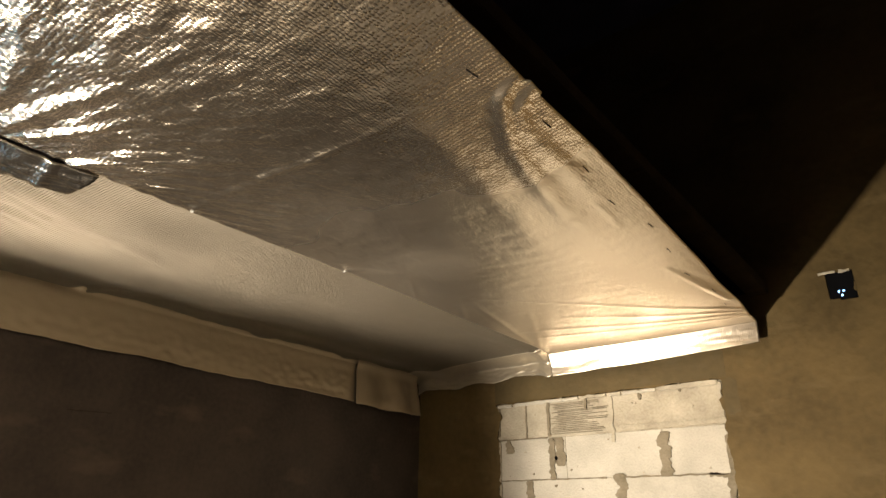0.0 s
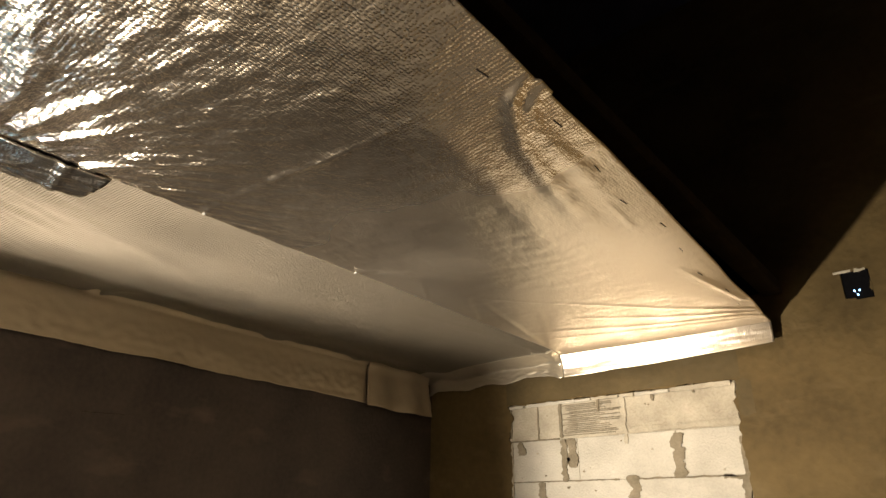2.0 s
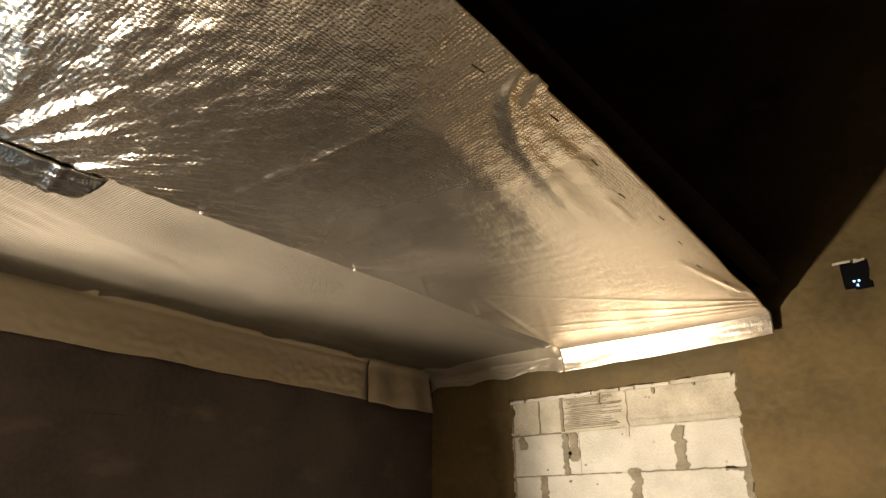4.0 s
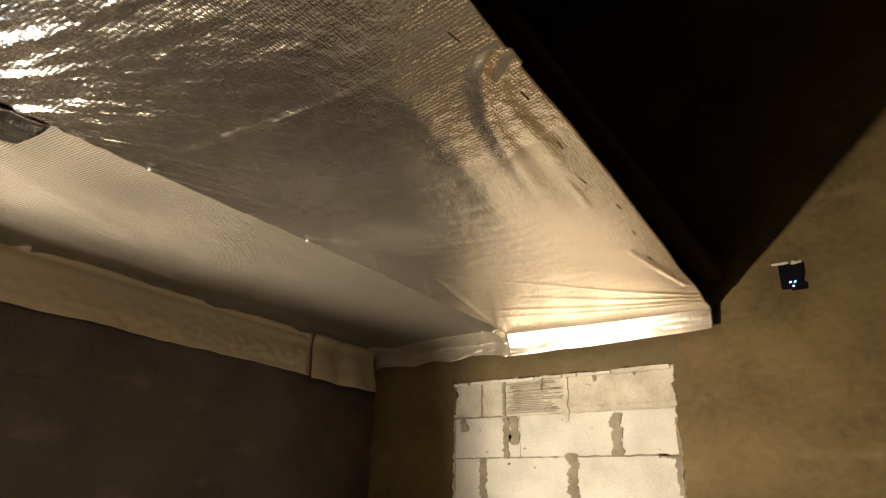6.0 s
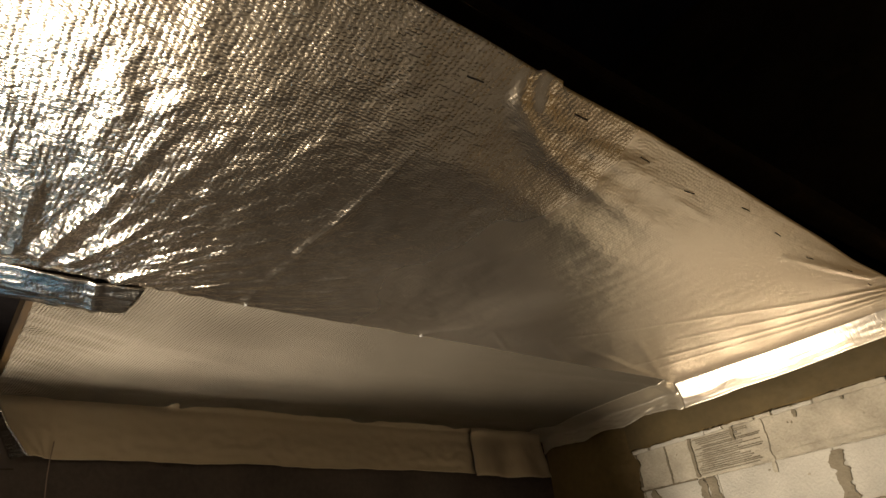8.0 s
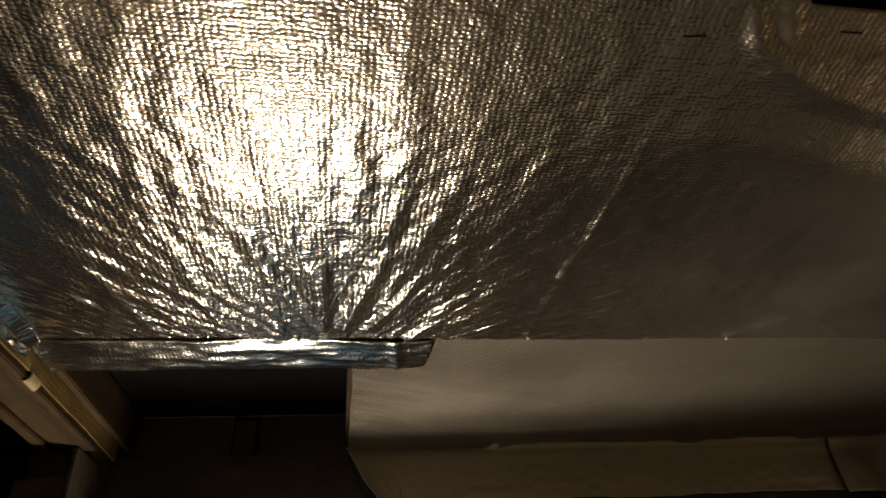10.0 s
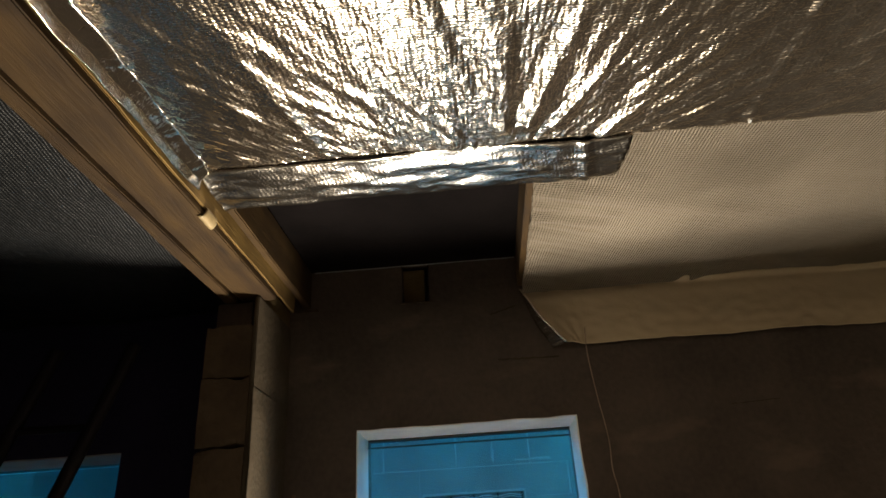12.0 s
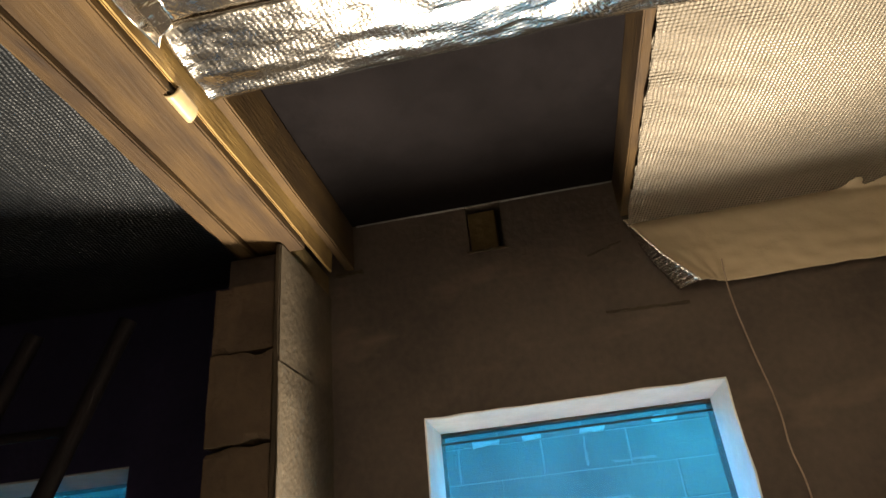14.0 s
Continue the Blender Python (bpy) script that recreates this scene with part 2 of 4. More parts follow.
TIMBER_PALE = timber("brightened_pine", (0.090, 0.056, 0.016), (0.19, 0.122, 0.039), (0.22, 2.4, 2.4))
TIMBER_UP = surface("sawn_pine", (0.07, 0.042, 0.024), (0.13, 0.082, 0.048), 0.7, 5, 0.25, 50, stretch=(1.6, 1.6, 0.2))
# near black, so the shade between the joists is in the colour
DECK = surface("shade_black_boards", (0.0024, 0.0020, 0.0021), (0.0048, 0.0040, 0.0042), 0.9, 3, 0.3, 40, sheen=0.02)
# navy puts the faint dusk blue of the unlit upper space into the colour
NAVY = surface("dusk_tinted_navy", (0.05, 0.048, 0.080), (0.085, 0.080, 0.13), 0.8, 3, 0.2, 40, sheen=0.1)
BAY_SHADE = surface("navy_bay_shade", (0.013, 0.012, 0.034), (0.022, 0.020, 0.052), 0.6, 3, 0.2, 40, sheen=0.2)
FLOOR = surface("grey_screed", (0.115, 0.105, 0.09), (0.19, 0.175, 0.15), 0.9, 3, 0.4, 50)
WHITE = surface("white_reveal_paint", (0.66, 0.67, 0.67), (0.84, 0.85, 0.85), 0.6, 6, 0.2, 60)
WIRE = surface("dusty_wire", (0.20, 0.15, 0.11), (0.32, 0.25, 0.19), 0.6, 8, 0.05, 60)
CREAM = surface("cream_plastic", (0.55, 0.50, 0.38), (0.68, 0.62, 0.48), 0.45, 8, 0.05, 60)
FOILBACK = surface("golden_foil_backing", (0.20, 0.15, 0.075), (0.30, 0.235, 0.13), 0.4, 8, 0.1, 60)
GREY = surface("weathered_render", (0.17, 0.18, 0.185), (0.27, 0.28, 0.28), 0.9, 2.2, 0.4, 40)
DARKFRAME = surface("dark_frame", (0.03, 0.03, 0.032), (0.06, 0.06, 0.06), 0.5, 8, 0.1, 60)
BLACK = surface("near_black", (0.0015, 0.0015, 0.002), (0.003, 0.003, 0.004), 0.8, 8, 0.1, 60, sheen=0.08)
SLATE = surface("slate_panel", (0.06, 0.065, 0.07), (0.10, 0.105, 0.11), 0.8, 8, 0.1, 60)
CHALK = surface("pale_plaster", (0.40, 0.41, 0.41), (0.58, 0.59, 0.59), 0.9, 8, 0.3, 60)
IRON = surface("painted_iron", (0.28, 0.29, 0.29), (0.38, 0.38, 0.38), 0.5, 8, 0.1, 60)
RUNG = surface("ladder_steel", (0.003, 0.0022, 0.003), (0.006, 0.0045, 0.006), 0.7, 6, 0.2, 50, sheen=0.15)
EARTH = surface("yard_earth", (0.14, 0.135, 0.12), (0.24, 0.23, 0.21), 0.95, 2, 0.5, 30)
led, _n, _l, _p = material("white_led")
_p.inputs["Emission Color"].default_value, _p.inputs["Emission Strength"].default_value = (0.28, 0.55, 1.0, 1), 6.0
GLASS, _n, _l, _p = material("window_glass")
_clear, _mix = _n.new("ShaderNodeBsdfTransparent"), _n.new("ShaderNodeMixShader")
_p.inputs["Roughness"].default_value, _p.inputs["Base Color"].default_value = 0.05, (0.5, 0.55, 0.55, 1)
_mix.inputs[0].default_value = 0.07
_l.new(_clear.outputs[0], _mix.inputs[1])
_l.new(_p.outputs[0], _mix.inputs[2])
_l.new(_mix.outputs[0], _n["Material Output"].inputs[0])


# grey-tinted copy of the glass for the second window
TINTED = GLASS.copy()
TINTED.name = "tinted_window_glass"
for node in TINTED.node_tree.nodes:
    if node.type == "BSDF_TRANSPARENT":
        node.inputs[0].default_value = (0.46, 0.48, 0.49, 1)


# ---- mesh helpers ----
def add_box(bm, x0, x1, y0, y1, z0, z1, bevel=0.0):
    made = bmesh.ops.create_cube(bm, size=1)["verts"]
    bmesh.ops.scale(bm, vec=(x1 - x0, y1 - y0, z1 - z0), verts=made)
    bmesh.ops.translate(bm, vec=((x0 + x1) / 2, (y0 + y1) / 2, (z0 + z1) / 2), verts=made)
    if bevel:
        edges = {e for v in made for e in v.link_edges}
        bmesh.ops.bevel(bm, geom=list(edges), offset=bevel, segments=2, affect="EDGES", profile=0.6)


def finish(name, bm, mat, parent=None, label="", smooth=False):
    me = bpy.data.meshes.new(name)
    bm.to_mesh(me)
    bm.free()
    me.materials.append(mat)
    if smooth:
        for f in me.polygons:
            f.use_smooth = True
    ob = new(name, me)
    if parent is not None:
        ob.parent = parent
    if label:
        ob["label"] = label
    return ob


def part(name, bm, mat, parent, label="", smooth=False):
    return finish(name, bm, mat, parent, label, smooth)


def box(name, mat, dims, parent=None, bevel=0.0, label=""):
    bm = bmesh.new()
    add_box(bm, *dims, bevel)
    return finish(name, bm, mat, parent, label)


def thing(name, label, category, at=(0, 0, 0), group="", kind=""):
    ob = new(name)
    ob.location = at
    return tagged(ob, label, category, group, kind)


def sheet(name, mat, us, vs, point, parent=None, thick=0.004, label=""):
    """A thin sheet: a grid over us and vs, each place from point(u, v); thickened."""
    verts = [point(u, v) for u in us for v in vs]
    k = len(vs)
    faces = [(i * k + j, i * k + j + 1, (i + 1) * k + j + 1, (i + 1) * k + j) for i in range(len(us) - 1) for j in range(k - 1)]
    me = bpy.data.meshes.new(name)
    me.from_pydata(verts, [], faces)
    me.materials.append(mat)
    for f in me.polygons:
        f.use_smooth = True
    ob = new(name, me)
    if parent is not None:
        ob.parent = parent
    if label:
        ob["label"] = label
    solid = ob.modifiers.new("thickness", "SOLIDIFY")
    solid.thickness, solid.offset = thick, 0.0
    return ob


def tube(name, mat, points, radius, parent=None, label=""):
    cu = bpy.data.curves.new(name, "CURVE")
    cu.dimensions, cu.bevel_depth, cu.bevel_resolution, cu.use_fill_caps = "3D", radius, 3, True
    sp = cu.splines.new("BEZIER")
    sp.bezier_points.add(len(points) - 1)
    for b, c in zip(sp.bezier_points, points):
        b.co, b.handle_left_type, b.handle_right_type = c, "AUTO", "AUTO"
    made = bpy.data.objects.new(name, cu)
    me = bpy.data.meshes.new_from_object(made)
    me.name = name
    bpy.data.objects.remove(made)
    me.materials.clear()
    me.materials.append(mat)
    ob = new(name, me)
    if parent is not None:
        ob.parent = parent
    if label:
        ob["label"] = label
    return ob


def n2(x, y, s, z=0.0):
    return noise.noise(Vector((x * s, y * s, z)))


# ---- plan ----
WX, BY = -3.4, 3.99          # inner faces of the window wall and the block wall
TOP, DECKZ = 2.67, 2.84      # foil ceiling, dark boards above
EAST, SOUTH, ROOF = 2.6, -4.2, 5.0
WT = 0.35                    # wall thickness
WIN1 = (0.0, 0.92, 0.75, 2.10)
WIN2 = (-1.95, -1.01, 0.75, 2.075)

# ---- structure ----
tagged(box("floor", FLOOR, (WX - WT, EAST + WT, SOUTH - WT, BY + WT, -0.12, 0.0)), "grey cement screed floor, bare and dusty", "floor", kind="structure")

# window wall, with a small beam pocket under the boards
POCKET = (0.21, 0.335, 2.655, 2.845)
bm = bmesh.new()
xo = WX - WT
cuts_y = sorted({SOUTH - WT, WIN2[0], WIN2[1], WIN1[0], WIN1[1], POCKET[0], POCKET[1], BY})
cuts_z = sorted({0.0, WIN1[2], WIN2[3], WIN1[3], POCKET[2], POCKET[3], 3.1})
for ya, yb in zip(cuts_y, cuts_y[1:]):
    for za, zb in zip(cuts_z, cuts_z[1:]):
        ym, zm = (ya + yb) / 2, (za + zb) / 2
        if any(w[0] < ym < w[1] and w[2] < zm < w[3] for w in (WIN1, WIN2)):
            continue
        deep = POCKET[0] < ym < POCKET[1] and POCKET[2] < zm < POCKET[3]
        add_box(bm, xo, WX - (0.09 if deep else 0), ya, yb, za, zb)
bmesh.ops.remove_doubles(bm, verts=bm.verts, dist=1e-5)
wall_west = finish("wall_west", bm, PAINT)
tagged(wall_west, "block wall in shade-darkened brown coating, with two window openings", "wall", kind="structure")

bm = bmesh.new()
add_box(bm, WX - WT, EAST + WT, BY + 0.02, BY + WT, 0.0, ROOF)
wall_north = finish("wall_north", bm, MORTAR)
tagged(wall_north, "block wall in lamp-lightened olive brown coating, with a bare patch of pale blocks", "wall", kind="structure")
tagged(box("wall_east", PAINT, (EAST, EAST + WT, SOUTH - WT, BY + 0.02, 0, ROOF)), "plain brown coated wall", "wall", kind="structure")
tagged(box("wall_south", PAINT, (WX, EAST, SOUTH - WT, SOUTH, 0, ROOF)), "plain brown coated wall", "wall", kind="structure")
# unseen wall above the low deck, added to keep sky light out
tagged(box("wall_upper", NAVY, (WX - WT, WX, SOUTH - WT, BY + 0.02, 3.1, ROOF)), "plain dark upper wall, unseen, added to keep the sky out", "wall", kind="structure")

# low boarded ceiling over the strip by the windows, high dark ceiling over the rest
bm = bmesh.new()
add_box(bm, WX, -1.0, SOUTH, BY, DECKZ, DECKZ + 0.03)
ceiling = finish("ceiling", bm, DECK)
tagged(ceiling, "bare underside of the deck between the joists, shade put into its near-black colour", "ceiling", kind="structure")
tagged(box("ceiling_high", NAVY, (WX - WT, EAST + WT, SOUTH - WT, BY + WT, ROOF, ROOF + 0.1)), "dark high ceiling in shadow", "ceiling", kind="structure")
# unseen backing that closes the deck from above
tagged(box("ceiling_back", DECK, (WX - WT, -1.0, SOUTH, BY + 0.02, DECKZ + 0.032, DECKZ + 0.1)), "unseen dark backing added above the boards", "ceiling", kind="structure")


# ---- coating of the block wall, with a ragged hole where blocks are bare ----
PATCH = (-2.70, -1.235, 0.86, 2.392)
BOXH = (-0.63, -0.505, 2.715, 2.868)


def ragged(v, seed, amount=0.012):
    return amount * (1.6 * n2(v, seed, 9.0) + 0.9 * n2(v, seed, 31.0))


def coating_piece(bm, x0, x1, z0, z1, y0=BY, y1=BY + 0.02):
    add_box(bm, x0, x1, y0, y1, z0, z1)


bm = bmesh.new()
for x0, x1, z0, z1 in ((WX - WT, PATCH[0] - 0.05, 0, ROOF), (PATCH[0] - 0.05, PATCH[1] + 0.05, 0, PATCH[2] - 0.05), (PATCH[0] - 0.05, PATCH[1] + 0.05, PATCH[3] + 0.05, ROOF),
                       (PATCH[1] + 0.05, BOXH[0], 0, ROOF), (BOXH[0], BOXH[1], 0, BOXH[2]), (BOXH[0], BOXH[1], BOXH[3], ROOF), (BOXH[1], EAST + WT, 0, ROOF)):
    coating_piece(bm, x0, x1, z0, z1)
# ragged rim round the patch
N = 70


def rim(bm, inner, outer):
    """A closed strip between two loops, with a face, and an inner edge that goes back into the wall."""
    k = len(inner)
    vi = [bm.verts.new((x, BY, z)) for x, z in inner]
    vo = [bm.verts.new((x, BY, z)) for x, z in outer]
    vb = [bm.verts.new((x, BY + 0.02, z)) for x, z in inner]
    for i in range(k):
        j = (i + 1) % k
        bm.faces.new((vi[i], vi[j], vo[j], vo[i]))
        bm.faces.new((vi[j], vi[i], vb[i], vb[j]))


inner, outer = [], []
for side in range(4):
    for i in range(N):
        f = i / N
        a, b, c, d = PATCH
        if side == 0:
            x, z, nx, nz = a + (b - a) * f, c, 0, -1
        elif side == 1:
            x, z, nx, nz = b, c + (d - c) * f, 1, 0
        elif side == 2:
            x, z, nx, nz = b - (b - a) * f, d, 0, 1
        else:
            x, z, nx, nz = a, d - (d - c) * f, -1, 0
        r = ragged(x + z * 1.3, side * 7.1, 0.012 if side == 2 else 0.024)
        inner.append((x + nx * r, z + nz * r))
        outer.append((max(a - 0.05, min(b + 0.05, x + (x - (a + b) / 2) / (b - a) * 0.1)), max(c - 0.05, min(d + 0.05, z + (z - (c + d) / 2) / (d - c) * 0.1))))
rim(bm, inner, outer)
bmesh.ops.recalc_face_normals(bm, faces=bm.faces)
part("wall_coating", bm, OLIVE, wall_north, "thick olive-brown coating, lightened for the lamp, with a ragged edge")

# ---- glossy foil ceiling: an uneven, creased sheet ----
CREASES = [  # x0, y0, x1, y1, half width, depth
    (-2.18, 1.34, -1.83, 1.335, 0.016, 0.006), (-1.78, 1.33, -1.20, 1.345, 0.010, 0.0068), (-2.19, 2.08, -2.02, 2.26, 0.010, 0.010),
    (-0.98, 3.66, -1.95, 2.69, 0.016, 0.006), (-0.97, 3.72, -1.75, 3.25, 0.018, 0.006), (-0.97, 3.76, -2.16, 3.35, 0.020, 0.007), (-0.97, 3.78, -2.10, 3.54, 0.018, 0.007),
    (-0.97, 3.79, -1.60, 3.68, 0.014, 0.006), (-2.19, 3.70, -1.85, 3.05, 0.022, 0.006), (-2.19, 3.60, -2.00, 2.75, 0.020, 0.007), (-2.19, 2.95, -2.00, 2.62, 0.014, 0.006),
    (-0.98, 3.45, -1.06, 2.85, 0.018, 0.007), (-2.19, 2.55, -2.05, 2.35, 0.012, 0.006),
    (-2.2, 0.93, -1.90, 1.08, 0.018, 0.012), (-2.2, 0.95, -1.75, 1.22, 0.018, 0.010),
    (-2.12, 0.65, -1.78, 0.655, 0.030, 0.022), (-2.12, 0.72, -1.68, 0.83, 0.024, 0.017), (-2.14, 0.80, -1.75, 0.97, 0.020, 0.013), (-2.2, 0.52, -1.7, 0.50, 0.022, 0.008),
    (-2.18, 0.35, -1.6, 0.28, 0.020, 0.008), (-2.18, 0.15, -1.6, 0.02, 0.020, 0.008),
]


BENT = [  # points along a bent fold, half width at its start and end, depth
    (((-0.90, 1.44), (-0.955, 1.47), (-0.996, 1.543), (-1.046, 1.66), (-1.085, 1.86), (-1.125, 2.12), (-1.15, 2.40)), 0.014, 0.050, 0.011),
    (((-0.885, 1.50), (-0.945, 1.54), (-0.975, 1.62), (-0.985, 1.75), (-0.99, 1.95), (-1.01, 2.25)), 0.012, 0.035, 0.007),
    (((-1.16, 1.30), (-1.20, 1.60), (-1.26, 2.00), (-1.36, 2.40)), 0.05, 0.07, 0.006),
    (((-1.02, 2.12), (-1.02, 2.24), (-1.035, 2.36)), 0.010, 0.012, 0.003),
]


def bent_fold(x, y):
    z = 0.0
    for points, w0, w1, d in BENT:
        if not (points[0][1] - 0.15 < y < points[-1][1] + 0.25):
            continue
        best, where = 9.0, 0.0
        for k, ((xa, ya), (xb, yb)) in enumerate(zip(points, points[1:])):
            dx, dy = xb - xa, yb - ya
            g = max(0.0, min(1.0, ((x - xa) * dx + (y - ya) * dy) / (dx * dx + dy * dy)))
            q = math.hypot(x - xa - g * dx, y - ya - g * dy)
            if q < best:
                best, where = q, (k + g) / (len(points) - 1)
        w = w0 + (w1 - w0) * where
        z -= d * math.exp(-(best / w) ** 2) * min(1.0, 3.2 * (1.04 - where)) * min(1.0, 0.4 + 4 * where)
    return z


def crease(x, y):
    z = bent_fold(x, y)
    for x0, y0, x1, y1, w, d in CREASES:
        dx, dy = x1 - x0, y1 - y0
        ll = dx * dx + dy * dy
        f = ((x - x0) * dx + (y - y0) * dy) / ll
        if f < -0.3 or f > 1.3:
            continue
        g = max(0.0, min(1.0, f))
        q = ((x - x0 - g * dx) ** 2 + (y - y0 - g * dy) ** 2) / (w * w)
        if q < 9:
            z -= (0.75 if x0 < -2.1 else 0.85) * d * math.exp(-q) * (1 - 0.6 * g)
    return z


def right_edge(y):
    e = -0.862 - 0.03 * max(0.0, y - 1.0) / 1.2 if y < 2.2 else -0.892 - 0.05 * (y - 2.2)
    return e + 0.006 * n2(y, 3.0, 3.0) + (0.02 if 1.46 < y < 1.53 else 0.0) * 0.5


def gloss_z(x, y):
    u = (x + 2.22) / 1.34
    sag = -(0.033 + 0.015 * min(1, max(0, (y - 0.7) / 0.6))) * math.sin(math.pi * max(0, min(1, u)) ** 1.5) * min(1, max(0.15, (3.95 - y) / 1.6))
    sag += 0.008 * n2(x, y, 1.6, 2.0)
    # pulled wrinkles fanning out from the stapled lower edge
    a = math.atan2(y - 0.75, x + 2.45)
    r = math.hypot(y - 0.75, x + 2.45)
    fan = max(0.0, 1 - abs(r - 0.55) / 1.05) * (1 if y < 1.6 else max(0, 2.2 - y) / 0.6)
    z = 0.0048 * fan * n2(a * 4.6, r * 0.5, 4.0, 5.0) + 0.0014 * fan * n2(a * 15, r, 3.0, 8.0)
    soft = 1.0 if y < 2.0 else max(0.35, 1 - (y - 2.0) / 1.2)
    if x > -1.35:
        soft *= 1 - 0.55 * min(1.0, (x + 1.35) / 0.12) * (1 if y > 1.3 else 0)
    z += soft * (0.0028 * n2(x * 0.8, y * 1.7, 9.0, 1.0) + 0.0014 * n2(x, y, 24.0, 4.0))
    bend = 0.014 * max(0.0, (y - 3.52) / 0.34) ** 2 * (1 - max(0.0, min(1.0, u)) ** 3)      # it turns down towards the block wall
    return TOP - 0.004 + sag + z + crease(x, y) - bend


def gloss_point(u, y):
    e = right_edge(y)
    x = -2.215 + u * (e + 2.215) + (0.004 * n2(y, 1.0, 5.0) if u == 0 else 0)
    yy, drop = y, 0.0
    if y < -0.2:      # the end is wrapped down against the beam
        q = (-0.2 - y) / 0.16
        yy = -0.2 - 0.028 * min(1, q * 2) + 0.010 * n2(x, 3, 8.0)
        drop = 0.066 * q * (1 + 0.15 * n2(x, 7, 6.0))
    if y > 3.80:      # the other end turns down on the block wall
        q = (y - 3.80) / 0.26
        f = min(1.0, q / 0.3)                # to the fold
        g = max(0.0, (q - 0.3) / 0.7)        # down the flap
        tall = 0.140 - 0.040 * u + 0.006 * n2(x, 2, 4.0)
        yy = 3.80 + (0.052 + 0.075 * u ** 4) * f + tall * (0.44 - 0.34 * u ** 4) * min(g, 0.62) + tall * 0.12 * max(0, g - 0.62) + 0.006 * g * n2(x, g, 6.0, 3.0)
        drop = 0.004 * f * f + tall * g + 0.008 * g * u ** 3
    return (x, yy, gloss_z(x, min(max(y, -0.2), 3.86)) - drop)


def span(a, b, step):
    k = max(1, round((b - a) / step))
    return [a + (b - a) * i / k for i in range(k + 1)]


foil_ceiling = thing("foil_ceiling_sheet", "creased glossy silver bubble foil sheet stapled under the ceiling joists", "insulation foil", (-1.5, 1.5, TOP))


def under(parent, ob):
    """Keep ob where it was built when it becomes a part of parent."""
    ob.parent = parent
    ob.matrix_parent_inverse = Matrix.Translation(parent.location).inverted()
    return ob


under(foil_ceiling, sheet("foil", GLOSS, span(0, 1, 1 / 160), span(-0.36, 4.06, 0.0085), gloss_point))


# lower band of the same foil, folded over the edge
def band_point(u, y):
    x = -2.445 + u * 0.235 + 0.006 * n2(y, 2.0, 4.0)
    gap = 0.010 * max(0, 1 - abs(y - 0.55) / 0.22) * u
    z = TOP - 0.010 - 0.010 * math.sin(math.pi * u) + 0.007 * n2(y * 1.2, u * 1.2, 5.0, 2.0) + 0.004 * n2(y * 1.2, u * 2.0, 15.0, 7.0) + gap
    if u < 0.08:
        z += 0.012 * (0.08 - u) / 0.08
    q = min(1.0, max(0.0, (-0.205 - y) / 0.07))
    yy = y if y > -0.205 else -0.205 - 0.042 * q
    return (x, yy + 0.02 * (u - 0.5) * (1 - q), z - 0.006 - 0.010 * q ** 1.5)


def ridge_line(u, y):
    x, yy, z = band_point(u, y)
    z -= 0.005 * math.exp(-((y - 0.93 + 0.05 * u) / 0.016) ** 2)
    return (x, yy, z + 0.001)


under(foil_ceiling, sheet("folded_band", TAPE, span(0, 1, 1 / 26), span(-0.252, 1.015, 0.010), ridge_line, label="shiny folded foil band along the edge"))


# ---- satin foil strip between the glossy sheet and the window wall ----
def satin_point(u, y):
    x = WX + 0.012 + u * 1.20
    edge = 0.752 + 0.010 * n2(x, 5, 4.0)
    yy = max(y, edge) if y < 0.78 else y
    z = TOP + 0.004 - 0.012 * math.sin(math.pi * u) - 0.022 * math.exp(-((u - 0.24) / 0.10) ** 2) * (0.5 + 0.5 * min(1, max(0, (y - 0.9) / 0.7)))
    z += 0.006 * n2(x, y, 3.0, 9.0) + 0.0018 * n2(x * 2.0, y * 0.6, 9.0, 2.0)
    z -= 0.010 * math.exp(-((x + 2.55 + 0.35 * (y - 0.9)) / 0.05) ** 2) * max(0, 1 - (y - 0.75) / 1.2)
    z -= 0.010 * math.exp(-((x + 2.30 + 0.10 * (3.7 - y)) / 0.03) ** 2) * max(0, (y - 2.6) / 1.2)
    z -= 0.012 * max(0, 1 - (y - 0.755) / 0.16) * abs(n2(x * 2.2, y * 0.7, 5.0, 6.0)) * 1.6
    z -= 0.013 * max(0, 1 - (y - 0.755) / 0.45) * n2((x + 0.55 * (y - 0.755)) * 1.6, y * 0.25, 14.0, 11.0)
    z -= 0.007 * math.exp(-((y - 1.48 - 0.9 * (x + 3.38)) / 0.03) ** 2) * max(0, 1 - (x + 3.38) / 0.5)
    drop = 0.032 * max(0.0, (-3.29 - x) / 0.098) ** 2      # it bends round to the window wall
    if y > 3.80:
        q = (y - 3.80) / 0.26
        ang = min(1.0, q / 0.55) * radians(80)
        yy = 3.80 + 0.155 * math.sin(ang) / math.sin(radians(80)) + 0.01 * max(0, q - 0.55)
        drop += 0.035 * (1 - math.cos(ang)) / 0.8 + max(0, q - 0.55) / 0.45 * (0.085 + 0.02 * n2(x, 2, 5.0))
    return (x, yy, z - drop)


satin = thing("foil_strip", "dull silver bubble foil strip stapled up and folded down the wall", "insulation foil", (-2.8, 2.3, TOP))
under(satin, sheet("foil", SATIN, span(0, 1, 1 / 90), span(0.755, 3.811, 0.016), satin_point))


